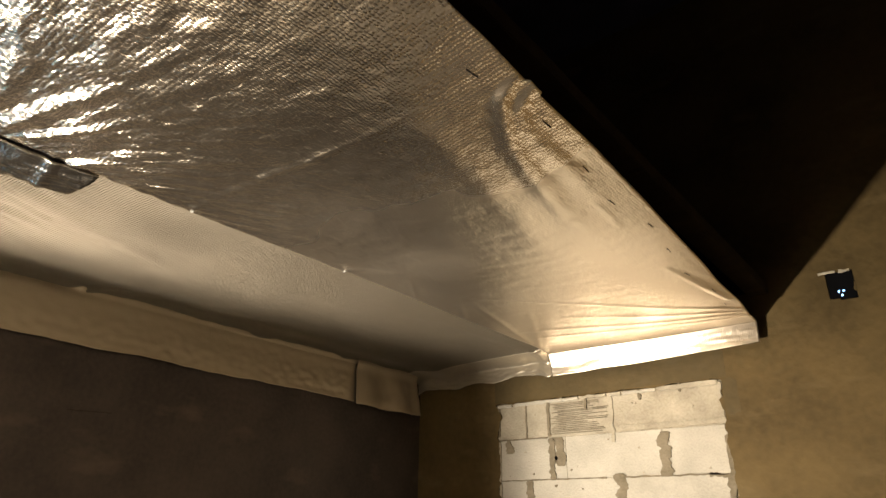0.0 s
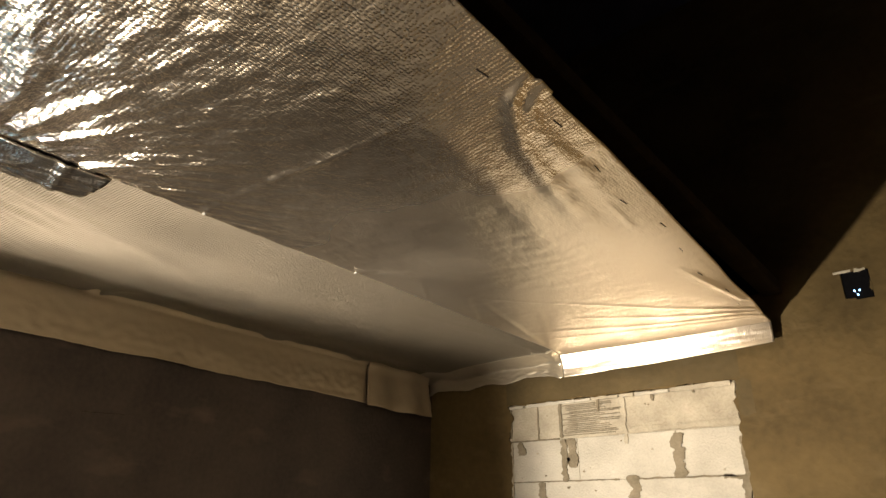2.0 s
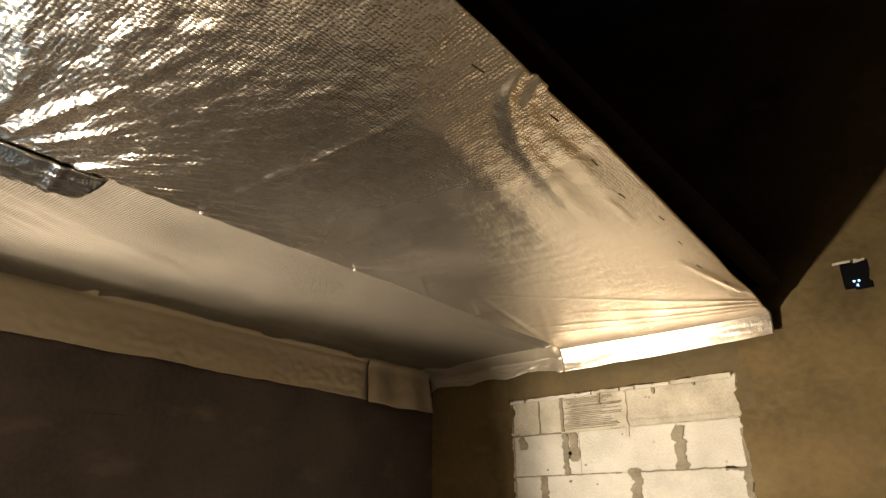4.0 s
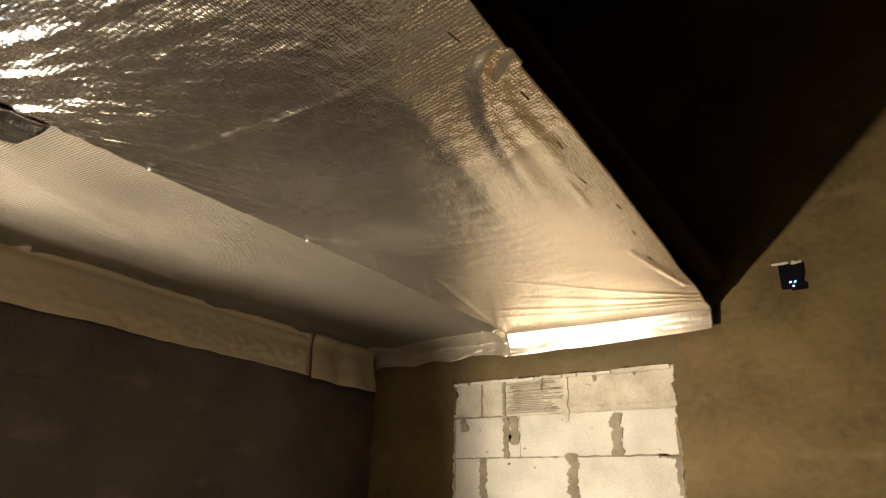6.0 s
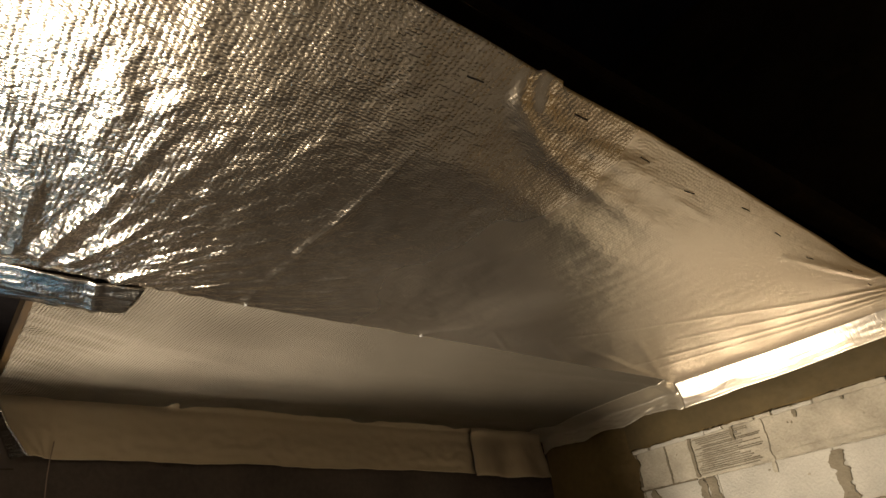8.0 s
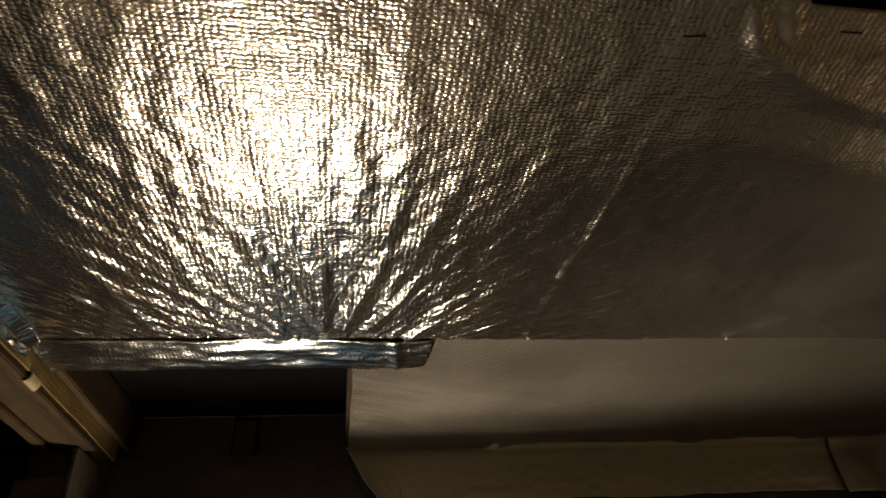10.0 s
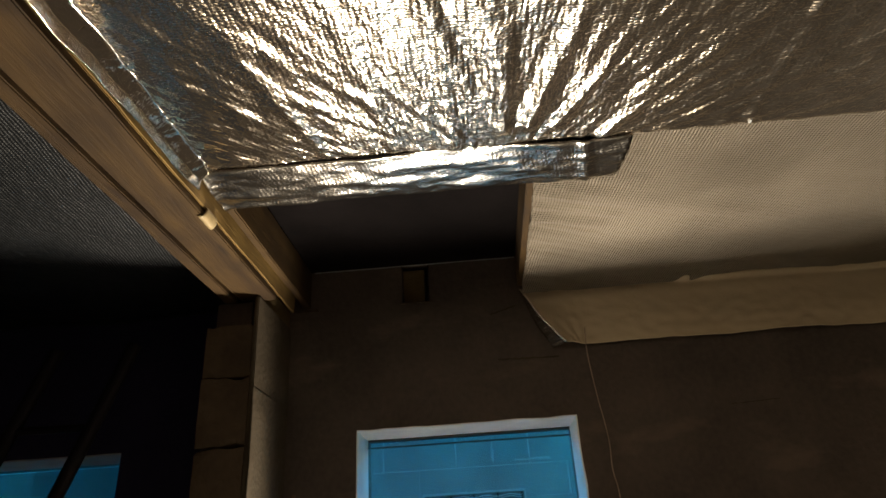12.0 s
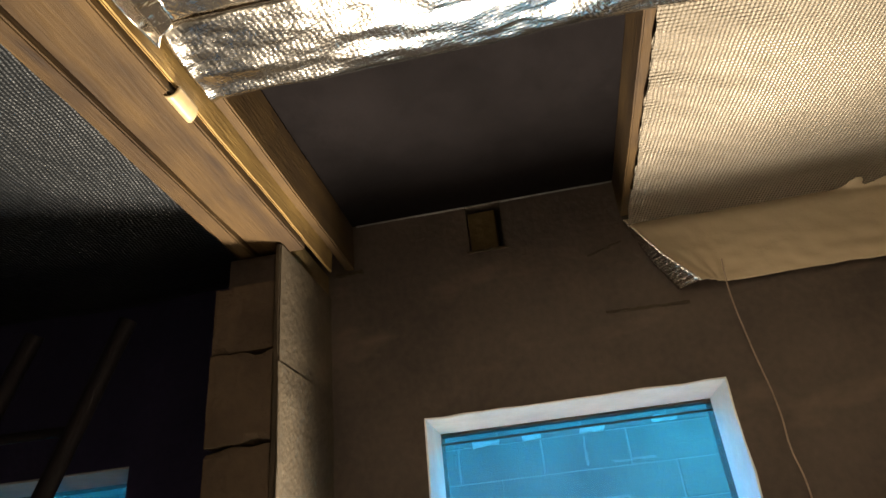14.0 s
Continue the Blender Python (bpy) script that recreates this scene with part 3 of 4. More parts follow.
def end_point(u, y):
    x, yy, z = satin_point(u, y)
    q = (y - 3.80) / 0.26
    gather = math.exp(-((u - 0.93) / 0.05) ** 2)
    z += q * (0.010 * n2(x, q * 0.4, 6.0, 5.0) + 0.005 * n2(x * 2.0, q, 14.0, 3.0)) - 0.020 * gather * q
    yy -= 0.012 * q * abs(n2(x, q, 9.0, 8.0)) + 0.020 * gather * q
    return (x, yy, z - 0.002)


under(satin, sheet("end_flap", SATIN_END, span(0, 1, 1 / 110), span(3.795, 4.05, 0.010), end_point, label="smooth foil end turned down on the block wall, brightened in its colour"))


# hanging flap on the window wall: a fold line, then a loose skirt
def flap_point(v, y):
    low = 2.392 + 0.010 * n2(y, 1.0, 2.5) + 0.004 * n2(y, 4.0, 9.0)
    start = 0.742 + 0.155 * v + 0.05 * max(0, v - 0.6)
    yy = y if y > 1.0 else start + (y - 0.742) * (1.0 - start) / (1.0 - 0.742)
    if y < 0.92:
        low += 0.006
    top = TOP + 0.002 + 0.006 * n2(y, 8.0, 3.0)
    z = top + (low - top) * v
    bulge = 0.009 * math.exp(-((v - 0.16) / 0.16) ** 2) * (1 + 0.8 * n2(y, 6.0, 2.2)) + 0.030 * math.exp(-((v - 0.04) / 0.05) ** 2) * min(1.0, max(0.0, (y - 1.40) / 0.08)) * (1 + 0.3 * n2(y, 2.0, 9.0)) + 0.012 * v + 0.012 * v * n2(y, v * 0.4, 3.2, 4.0)
    bulge += 0.012 * math.exp(-((y - 1.477) / 0.03) ** 2 - ((v - 0.03) / 0.06) ** 2) + 0.008 * math.exp(-((y - 1.47) / 0.035) ** 2) * max(0, 1 - v * 2)
    bulge += 0.006 * n2(y * 4, v * 1.5, 5.0, 3.0) * v
    if y < 1.0:
        bulge += 0.03 * v * (1.0 - y) / 0.26
    return (WX + 0.010 + bulge, yy, z)


under(satin, sheet("hanging_flap", SATIN_SMOOTH, span(0, 1, 1 / 48), span(0.742, 3.30, 0.014), flap_point, label="dull foil flap hanging down the wall, paler to offset its shade"))


def curl_point(u, v):
    y = 0.742 + 0.098 * v + 0.05 * max(0, v - 0.6) + 0.056 * v * u
    rib = 0.0035 * math.sin(v * 2 * math.pi * 19)
    return (WX + 0.006 + u * (0.014 + 0.055 * v) + rib, y - rib * 0.6, TOP - 0.004 - 0.272 * v)


under(satin, sheet("curled_edge", TAPE, span(0, 1, 1 / 8), span(0, 1, 1 / 190), curl_point, thick=0.002, label="curled ribbed edge of the foil"))


def tab_point(v, y):
    z = 2.685 + (2.362 + 0.05 * abs(y - 3.6) * 0.3 - 2.685) * v
    return (WX + 0.030 + 0.030 * v + (0.006 + 0.014 * v) * math.sin((y - 3.3) * 19) + 0.012 * v * n2(y, v * 0.3, 14.0, 6.0) + 0.030 * v * max(0.0, (y - 3.82) / 0.08) + 0.02 * math.exp(-((v - 0.1) / 0.1) ** 2), y + 0.03 * v * (y - 3.3), z)


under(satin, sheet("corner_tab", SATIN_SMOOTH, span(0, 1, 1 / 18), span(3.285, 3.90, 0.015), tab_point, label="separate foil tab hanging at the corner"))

# dull foil ceiling of the next bay, behind the beam, its shade put into the colour
def next_point(u, v):
    x, y = WX + 0.02 + u * 5.9, -0.50 - v * 3.6
    return (x, y, 2.675 - 0.02 * math.sin(math.pi * v * 3) ** 2 + 0.008 * n2(x, y, 2.5, 1.0) + 0.002 * n2(x, y, 14.0, 3.0))


next_bay = thing("foil_ceiling_sheet", "dull grey bubble foil ceiling of the next bay, near black for its shade", "insulation foil", (-1.0, -2.0, TOP))
under(next_bay, sheet("foil", SHADED_FOIL, span(0, 1, 1 / 150), span(0, 1, 1 / 90), next_point))


# ---- joists and beams ----
def board(name, dims, mat, parent=None, seed=1.0, label=""):
    """A long sawn board with slightly uneven, eased edges."""
    x0, x1, y0, y1, z0, z1 = dims
    bm = bmesh.new()
    add_box(bm, *dims)
    axis = max(range(3), key=lambda i: (x1 - x0, y1 - y0, z1 - z0)[i])
    long_edges = [e for e in bm.edges if abs((e.verts[0].co - e.verts[1].co)[axis]) > 1e-4]
    bmesh.ops.subdivide_edges(bm, edges=long_edges, cuts=40)
    bmesh.ops.bevel(bm, geom=[e for e in bm.edges if len(e.link_faces) == 2 and e.calc_face_angle(0) > 1.0 and abs((e.verts[0].co - e.verts[1].co)[axis]) > 1e-4], offset=0.004, segments=2, affect="EDGES")
    for v in bm.verts:
        s = v.co[axis]
        w = Vector((n2(s, seed, 2.3, v.co[(axis + 1) % 3]), n2(s, seed + 5, 2.3, v.co[(axis + 2) % 3]), n2(s, seed + 9, 2.9))) * 0.004 + Vector((n2(s, seed, 14.0), n2(s, seed + 3, 14.0, v.co[(axis + 1) % 3] * 9), n2(s, seed + 6, 14.0, v.co[(axis + 2) % 3] * 9))) * 0.0018
        w[axis] = 0
        v.co += w
    return finish(name, bm, mat, parent, label)


beam = thing("ceiling_beam", "built-up pine ceiling beam of several boards resting on a block pier", "beam", (0, -0.36, 2.56))
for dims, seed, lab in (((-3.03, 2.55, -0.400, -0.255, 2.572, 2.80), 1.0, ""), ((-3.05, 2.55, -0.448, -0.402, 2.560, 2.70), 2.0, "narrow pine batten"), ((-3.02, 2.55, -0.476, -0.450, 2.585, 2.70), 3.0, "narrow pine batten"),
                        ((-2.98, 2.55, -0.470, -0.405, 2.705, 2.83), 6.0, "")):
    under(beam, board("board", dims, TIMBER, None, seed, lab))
# thin board added over the beam's side; its pale colour replaces light there
under(beam, board("side_board", (-3.25, -1.0, -0.2535, -0.2450, 2.590, 2.80), TIMBER_PALE, None, 4.0, "pale yellow pine board added to brighten the beam's side"))
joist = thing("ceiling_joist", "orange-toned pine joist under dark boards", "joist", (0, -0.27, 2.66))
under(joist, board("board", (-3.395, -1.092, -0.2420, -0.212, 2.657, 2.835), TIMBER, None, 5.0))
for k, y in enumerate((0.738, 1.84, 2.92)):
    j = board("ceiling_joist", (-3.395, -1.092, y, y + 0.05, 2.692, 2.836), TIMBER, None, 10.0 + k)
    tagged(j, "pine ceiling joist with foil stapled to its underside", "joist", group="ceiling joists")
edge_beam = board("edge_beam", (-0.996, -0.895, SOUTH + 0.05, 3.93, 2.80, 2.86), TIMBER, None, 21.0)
tagged(edge_beam, "pine edge beam in shadow along the foil sheet", "beam")

# loose rolled corner of foil with a cream cap below it
roll = thing("foil_roll_end", "rolled end of cream-backed foil hanging from the beam", "insulation foil", (-2.345, -0.262, 2.592))


def tongue_point(u, v):
    """A narrow end of foil that hangs down and curls back up."""
    a = math.pi * min(1, max(0, (v - 0.35) / 0.65))
    w = 0.044 * (1 - 0.45 * max(0, v - 0.6)) * (1 - 0.25 * max(0, 0.4 - v))
    y = 0.020 * (1 - math.cos(a)) / 2 * 1.6
    z = 0.040 - 0.040 * min(1, v / 0.5) - 0.022 * math.sin(a) + 0.02 * max(0, v - 0.7)
    return ((u - 0.5) * 2 * w - 0.35 * (0.022 - max(0, z)) * 0.3, y - 0.010, z - 0.004)


sheet("foil_tongue", FOILBACK, span(0, 1, 1 / 10), span(0, 1, 1 / 30), tongue_point, roll, 0.004, "cream curled end of foil")

# ---- pier beside the window wall ----
pier = thing("block_pier", "brown coated block pier carrying the ceiling beam", "pier", (-3.19, -0.41, 0))
courses = [0.0, 0.25, 0.5, 0.75, 1.0, 1.25, 1.5, 1.75, 2.0, 2.25, 2.455]
for k, (za, zb) in enumerate(zip(courses, courses[1:])):
    off = 0.003 * ((k * 7) % 3 - 1)
    bm = bmesh.new()
    add_box(bm, -3.395, -2.965 + off, -0.498, -0.318 + off * 0.5, za + 0.0014, zb - 0.0014)
    bmesh.ops.subdivide_edges(bm, edges=bm.edges, cuts=9, use_grid_fill=True)
    for v in bm.verts:      # chipped arrises along the bed joints
        near = min(abs(v.co.z - za), abs(v.co.z - zb))
        if near < 0.006 and v.co.x > -3.0:
            chip = max(0.0, n2(v.co.y * 1.4, k * 3.1, 11.0, 2.0)) * 0.028
            v.co.x -= chip * 0.7
            v.co.z += chip * (1 if abs(v.co.z - za) < 0.006 else -1) * 0.8
        v.co.x += 0.0018 * n2(v.co.y, v.co.z, 16.0, k)
    under(pier, finish("block", bm, PIER))
under(pier, box("bearing_block", PAINT, (-3.395, -3.0, -0.478, -0.335, 2.457, 2.558), None, 0.004, "small brown block under the beam"))
under(pier, board("facing_board", (-3.393, -3.035, -0.316, -0.3065, 2.566, 2.652), OLIVE, None, 34.0))
under(pier, board("facing_board", (-3.393, -2.962, -0.316, -0.298, 0.0, 2.565), FACING, None, 33.0, "smooth coated upright face of the pier"))
under(pier, board("lower_facing", (-3.34, -2.955, -0.2985, -0.2935, 0.0, 2.205), FACING, None, 35.0, "second coated facing on the lower pier"))
slat = board("timber_slat", (-3.392, -3.372, -0.262, -0.247, 0.0, 1.86), TIMBER_UP, None, 31.0)
tagged(slat, "thin wooden slat leaning upright beside the pier", "slat")
pipe = thing("plastic_pipe", "short cream plastic pipe standing against the pier", "pipe", (-3.30, -0.275, 0))
bm = bmesh.new()
bmesh.ops.create_cone(bm, segments=24, radius1=0.027, radius2=0.027, depth=1.62, matrix=Matrix.Translation((0, 0, 0.81)), cap_ends=True)
part("pipe_body", bm, CREAM, pipe, "", True)
bm = bmesh.new()
bmesh.ops.create_uvsphere(bm, u_segments=20, v_segments=10, radius=0.031, matrix=Matrix.Translation((0, 0, 1.617)) @ Matrix.Diagonal((1, 1, 0.7, 1)))
part("end_cap", bm, CREAM, pipe, "rounded end cap", True)


# ---- windows ----
def window(name, w, label, lined=True):
    y0, y1, z0, z1 = w
    ob = thing(name, label, "window", (WX - 0.26, (y0 + y1) / 2, z0), kind="structure")
    d0, d1 = WX - 0.245, WX + 0.004
    t = 0.004
    # white reveal boards line the opening, greyed at the second window to dim their light
    for nm, dims in (("reveal_head", (d0, d1, y0, y1, z1 - t, z1 + 0.001)), ("reveal_jamb", (d0, d1, y0 - 0.001, y0 + t, z0, z1 - t - 0.001)),
                     ("reveal_jamb", (d0, d1, y1 - t, y1 + 0.001, z0, z1 - t - 0.001)), ("window_sill", (d0, d1 + 0.03, y0, y1, z0 - 0.012, z0 + 0.012))):
        if nm == "reveal_jamb" and not lined:
            continue
        bm = bmesh.new()
        add_box(bm, *dims)
        bmesh.ops.subdivide_edges(bm, edges=bm.edges, cuts=14, use_grid_fill=True)
        for v in bm.verts:
            if v.co.x > WX - 0.01:
                wob = 0.005 * n2(v.co.y * 3, v.co.z * 3, 5.0, 2.0) + 0.003 * n2(v.co.y, v.co.z, 38.0, 6.0)
                v.co.y += wob
                v.co.z += wob
        under(ob, finish(nm, bm, WHITE if lined else IRON))
    f = 0.012
    for dims in ((d0 - 0.05, d0, y0, y1, z0, z0 + f),) if not lined else ((d0 - 0.05, d0, y0, y1, z1 - f, z1), (d0 - 0.03, d0 - 0.01, y0, y1, z1 - 0.040, z1 - 0.034), (d0 - 0.05, d0, y0, y1, z0, z0 + f)):
        under(ob, box("window_frame", DARKFRAME, dims, None, 0.003))
    pane = under(ob, box("pane", GLASS if lined else TINTED, (d0 - 0.038, d0 - 0.033, y0 + 0.004, y1 - 0.004, z0 + f, z1 - f)))
    pane.visible_shadow = False
    return ob


window("window_1", WIN1, "window opening with ragged white painted reveals onto blue dusk")
window("window_2", WIN2, "second window opening in the dark bay onto blue dusk", False)

# dark sheet painting shade on the next bay's wall, cut out round its window
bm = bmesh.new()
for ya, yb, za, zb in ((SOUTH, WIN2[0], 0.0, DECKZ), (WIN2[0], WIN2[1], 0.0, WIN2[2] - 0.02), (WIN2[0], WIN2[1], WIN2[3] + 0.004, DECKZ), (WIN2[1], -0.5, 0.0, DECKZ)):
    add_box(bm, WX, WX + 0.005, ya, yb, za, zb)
part("bay_shade_sheet", bm, BAY_SHADE, wall_west, "dark navy sheet standing in for shade on the wall of the next bay")

# ---- wall box with indicator lights ----
wall_box = thing("socket_box", "open socket recess, its shade put into a black plate, with three small white lights", "socket box", (-0.567, BY, 2.79))
# flat near-black plate: the shade of the open recess put into its colour
under(wall_box, box("recess", BLACK, (BOXH[0] + 0.002, BOXH[1] - 0.002, BY + 0.006, BY + 0.0195, BOXH[2] + 0.002, BOXH[3] - 0.002), None, 0.002))
for k, (x, z, w, h) in enumerate(((BOXH[0] + 0.02, BOXH[2] + 0.003, 0.05, 0.010), (BOXH[1] - 0.003, BOXH[2] + 0.06, 0.010, 0.05), (BOXH[0] + 0.085, BOXH[3] - 0.001, 0.05, 0.014))):
    bm = bmesh.new()      # crumbling rim of coating round the recess
    add_box(bm, x - w / 2, x + w / 2, BY - 0.002, BY + 0.012, z - h / 2, z + h / 2)
    bmesh.ops.subdivide_edges(bm, edges=bm.edges, cuts=4, use_grid_fill=True)
    for v in bm.verts:
        v.co.x += 0.010 * n2(v.co.x, v.co.z, 45.0, k)
        v.co.z += 0.008 * n2(v.co.x, v.co.z, 45.0, k + 4)
    under(wall_box, finish("broken_rim", bm, SOILED if k == 2 else OLIVE))
for dx, dz in ((-0.012, -0.022), (0.010, -0.022), (0.0, -0.044)):
    bm = bmesh.new()
    bmesh.ops.create_uvsphere(bm, u_segments=10, v_segments=6, radius=0.0045, matrix=Matrix.Translation((-0.572 + dx, BY + 0.003, 2.785 + dz)))
    under(wall_box, finish("indicator_light", bm, led))
bm = bmesh.new()
add_box(bm, BOXH[0] - 0.03, BOXH[0] + 0.05, BY - 0.002, BY + 0.002, BOXH[3] - 0.004, BOXH[3] + 0.009, 0.002)
under(wall_box, finish("plaster_chip", bm, SOILED, None, "pale broken plaster edge"))

# ---- wire on the window wall ----
wire = tube("wall_wire", WIRE, [(-3.352, 1.0, 2.46), (-3.375, 1.0, 2.36), (-3.385, 1.012, 2.2), (-3.39, 1.034, 1.98), (-3.388, 1.030, 1.88), (-3.388, 1.040, 1.8), (-3.39, 1.041, 1.7), (-3.39, 1.05, 1.58), (-3.388, 1.06, 1.0), (-3.39, 1.05, 0.3)], 0.0025)
tagged(wire, "thin pale wire hanging down the brown wall", "wire")

# ---- ladder in the dark bay ----
ladder = thing("ladder", "dark metal ladder standing before the second window", "ladder", (-3.0, -1.3, 0))


def rail(y_at_2, z0=0.0, z1=2.42):
    slope = 0.38
    return [(-3.0, y_at_2 + (z - 2.0) * slope, z) for z in (z0, 1.0, 1.8, z1)]


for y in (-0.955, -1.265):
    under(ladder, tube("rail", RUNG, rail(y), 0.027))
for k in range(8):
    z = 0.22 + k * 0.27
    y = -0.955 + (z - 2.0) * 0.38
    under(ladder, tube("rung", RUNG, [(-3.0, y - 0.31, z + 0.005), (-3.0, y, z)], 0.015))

bm = bmesh.new()
bmesh.ops.create_cone(bm, segments=24, radius1=0.036, radius2=0.036, depth=0.09, matrix=Matrix.Translation((-2.97, -0.99, 1.69)) @ Matrix.Rotation(radians(80), 4, "Y"), cap_ends=True)
bmesh.ops.bevel(bm, geom=list(bm.edges), offset=0.006, segments=2, affect="EDGES")
under(ladder, finish("round_cap", bm, RUNG))

# ---- yard and neighbouring block wall outside ----
tagged(box("ground", EARTH, (-60, WX - WT - 0.01, -60, 60, -0.45, -0.25)), "pale sandy yard ground at dusk", "ground", kind="structure")
NX = -6.2
neighbour = thing("neighbour_wall", "pale rendered block wall of the next building in blue dusk", "wall", (NX, 0, -0.25), kind="structure")
bm = bmesh.new()
add_box(bm, NX - 0.3, NX - 0.001, -1.7, 7, -0.25, 2.80)
add_box(bm, NX - 0.3, NX - 0.001, -9, -1.7, -0.25, 2.60)
under(neighbour, finish("backing", bm, IRON))
rnd = random.Random(5)
me_cache = {}
for r in range(10):
    z0 = 0.245 + r * 0.25 - 0.01
    x_off = -3.35 + (0.3 if r % 2 else 0.0)
    for c in range(12):
        y0 = x_off + c * 0.605
        if y0 + 0.6 > 0.0 and y0 < 0.81 and z0 < 2.03:
            if y0 < 0.0 - 0.1:
                y1 = 0.0
            elif y0 + 0.6 > 0.91:
                y0, y1 = 0.81, y0 + 0.6
            else:
                continue
        else:
            y1 = y0 + 0.6
        if y0 < -1.7 and z0 > 2.3:
            continue
        d = 0.004 * rnd.random()
        under(neighbour, box("block", GREY, (NX - 0.012, NX + d, y0 + 0.004, y1 - 0.001, z0 + 0.004, z0 + 0.248), None, 0.004))

for k, (y, z, w, h) in enumerate(((0.22, 2.51, 0.13, 0.05), (0.65, 2.51, 0.17, 0.045), (1.17, 2.52, 0.18, 0.045), (-0.12, 2.50, 0.2, 0.04), (1.5, 2.2, 0.06, 0.2), (0.58, 2.36, 0.02, 0.2), (0.9, 2.27, 0.3, 0.015))):
    bm = bmesh.new()
    add_box(bm, NX - 0.002, NX + 0.007, y - w / 2, y + w / 2, z - h / 2, z + h / 2)
    bmesh.ops.subdivide_edges(bm, edges=bm.edges, cuts=6, use_grid_fill=True)
    for v in bm.verts:
        v.co.y += 0.02 * n2(v.co.y, v.co.z, 22.0, k)
        v.co.z += 0.014 * n2(v.co.y, v.co.z, 22.0, k + 5)
    under(neighbour, finish("plaster_smudge", bm, CHALK if k < 4 else IRON))

under(neighbour, box("infill", GREY, (NX - 0.011, NX - 0.0004, -0.10, 0.90, 0.9, 2.232)))

# patterned lattice in the neighbour's opening
lattice = thing("window_lattice", "dark opening covered with a pale wavy metal lattice", "lattice", (NX, 0.4, 1.2))
under(lattice, box("dark_opening", SLATE, (NX - 0.001, NX + 0.003, 0.0, 0.81, 0.9, 2.03)))
for dims in ((NX - 0.008, NX + 0.012, -0.012, 0.822, 2.028, 2.045), (NX - 0.008, NX + 0.012, -0.014, 0.0, 0.9, 2.028), (NX - 0.008, NX + 0.012, 0.81, 0.824, 0.9, 2.028)):
    under(lattice, box("lattice_frame", IRON, dims, None, 0.002))
for k in range(13):
    z = 1.985 - k * 0.085
    for dz in (0.0, 0.016):
        under(lattice, tube("wavy_bar", IRON, [(NX + 0.010, 0.02 + i * 0.096, z + dz + (0.009 if i % 2 else -0.004)) for i in range(9)], 0.0045))
    for g in range(4):
        for m in range(4):
            y = 0.06 + g * 0.2 + m * 0.022
            under(lattice, box("short_bar", BLACK, (NX + 0.003, NX + 0.006, y, y + 0.011, z - 0.055, z - 0.006)))
for k in range(5):
    y = 0.02 + k * 0.19
    under(lattice, box("upright_bar", BLACK, (NX + 0.003, NX + 0.005, y, y + 0.014, 0.9, 2.028)))

# ---- bare blocks of the patch ----
ROWS_OF_BLOCKS = [
    (2.157, 2.372, (-2.70, -2.48, -2.315, -1.885, -1.232)),
    (1.905, 2.155, (-2.695, -2.30, -2.205, -1.590, -1.238)),
    (1.655, 1.905, (-2.69, -2.47, -1.868, -1.240)),
    (1.405, 1.655, (-2.70, -2.20, -1.59, -1.238)),
    (1.155, 1.405, (-2.69, -2.47, -1.868, -1.240)),
    (0.87, 1.155, (-2.70, -2.20, -1.59, -1.238)),
]
rnd = random.Random(2)
for z0, z1, xs in ROWS_OF_BLOCKS:
    for xa, xb in zip(xs, xs[1:]):
        bm = bmesh.new()
        y = BY + 0.006 + 0.005 * rnd.random()
        add_box(bm, xa + 0.0016, xb - 0.0016, y, BY + 0.03, z0 + 0.0014, z1 - 0.0014, 0.003)
        bmesh.ops.rotate(bm, cent=((xa + xb) / 2, BY, (z0 + z1) / 2), matrix=Matrix.Rotation(radians(rnd.uniform(-0.25, 0.25)), 3, "Y"), verts=bm.verts)
        part("block", bm, SOILED if z1 > 2.3 else BLOCK, wall_north)
bm = bmesh.new()
add_box(bm, PATCH[0] - 0.02, PATCH[1] + 0.02, BY + 0.0135, BY + 0.0195, PATCH[2], PATCH[3])
part("joint_mortar", bm, SOILED, wall_north)
# capping sliver of pale mortar above the top row
rnd = random.Random(8)
xa = -2.70
while xa < -1.25:
    xb = min(-1.236, xa + rnd.uniform(0.07, 0.36))
    bm = bmesh.new()
    add_box(bm, xa, xb - 0.003 - 0.02 * rnd.random() ** 2, BY - 0.005 + 0.006 * rnd.random(), BY + 0.03, 2.372 - 0.006 * rnd.random(), 2.384 + 0.013 * rnd.random(), 0.003)
    bmesh.ops.subdivide_edges(bm, edges=[e for e in bm.edges if abs(e.verts[0].co.x - e.verts[1].co.x) > 0.05], cuts=12)
    for v in bm.verts:
        v.co.z += 0.007 * n2(v.co.x, v.co.z, 24.0, 3.0)
    part("mortar_sliver", bm, BLOCK if rnd.random() < 0.6 else SOILED, wall_north)
    xa = xb


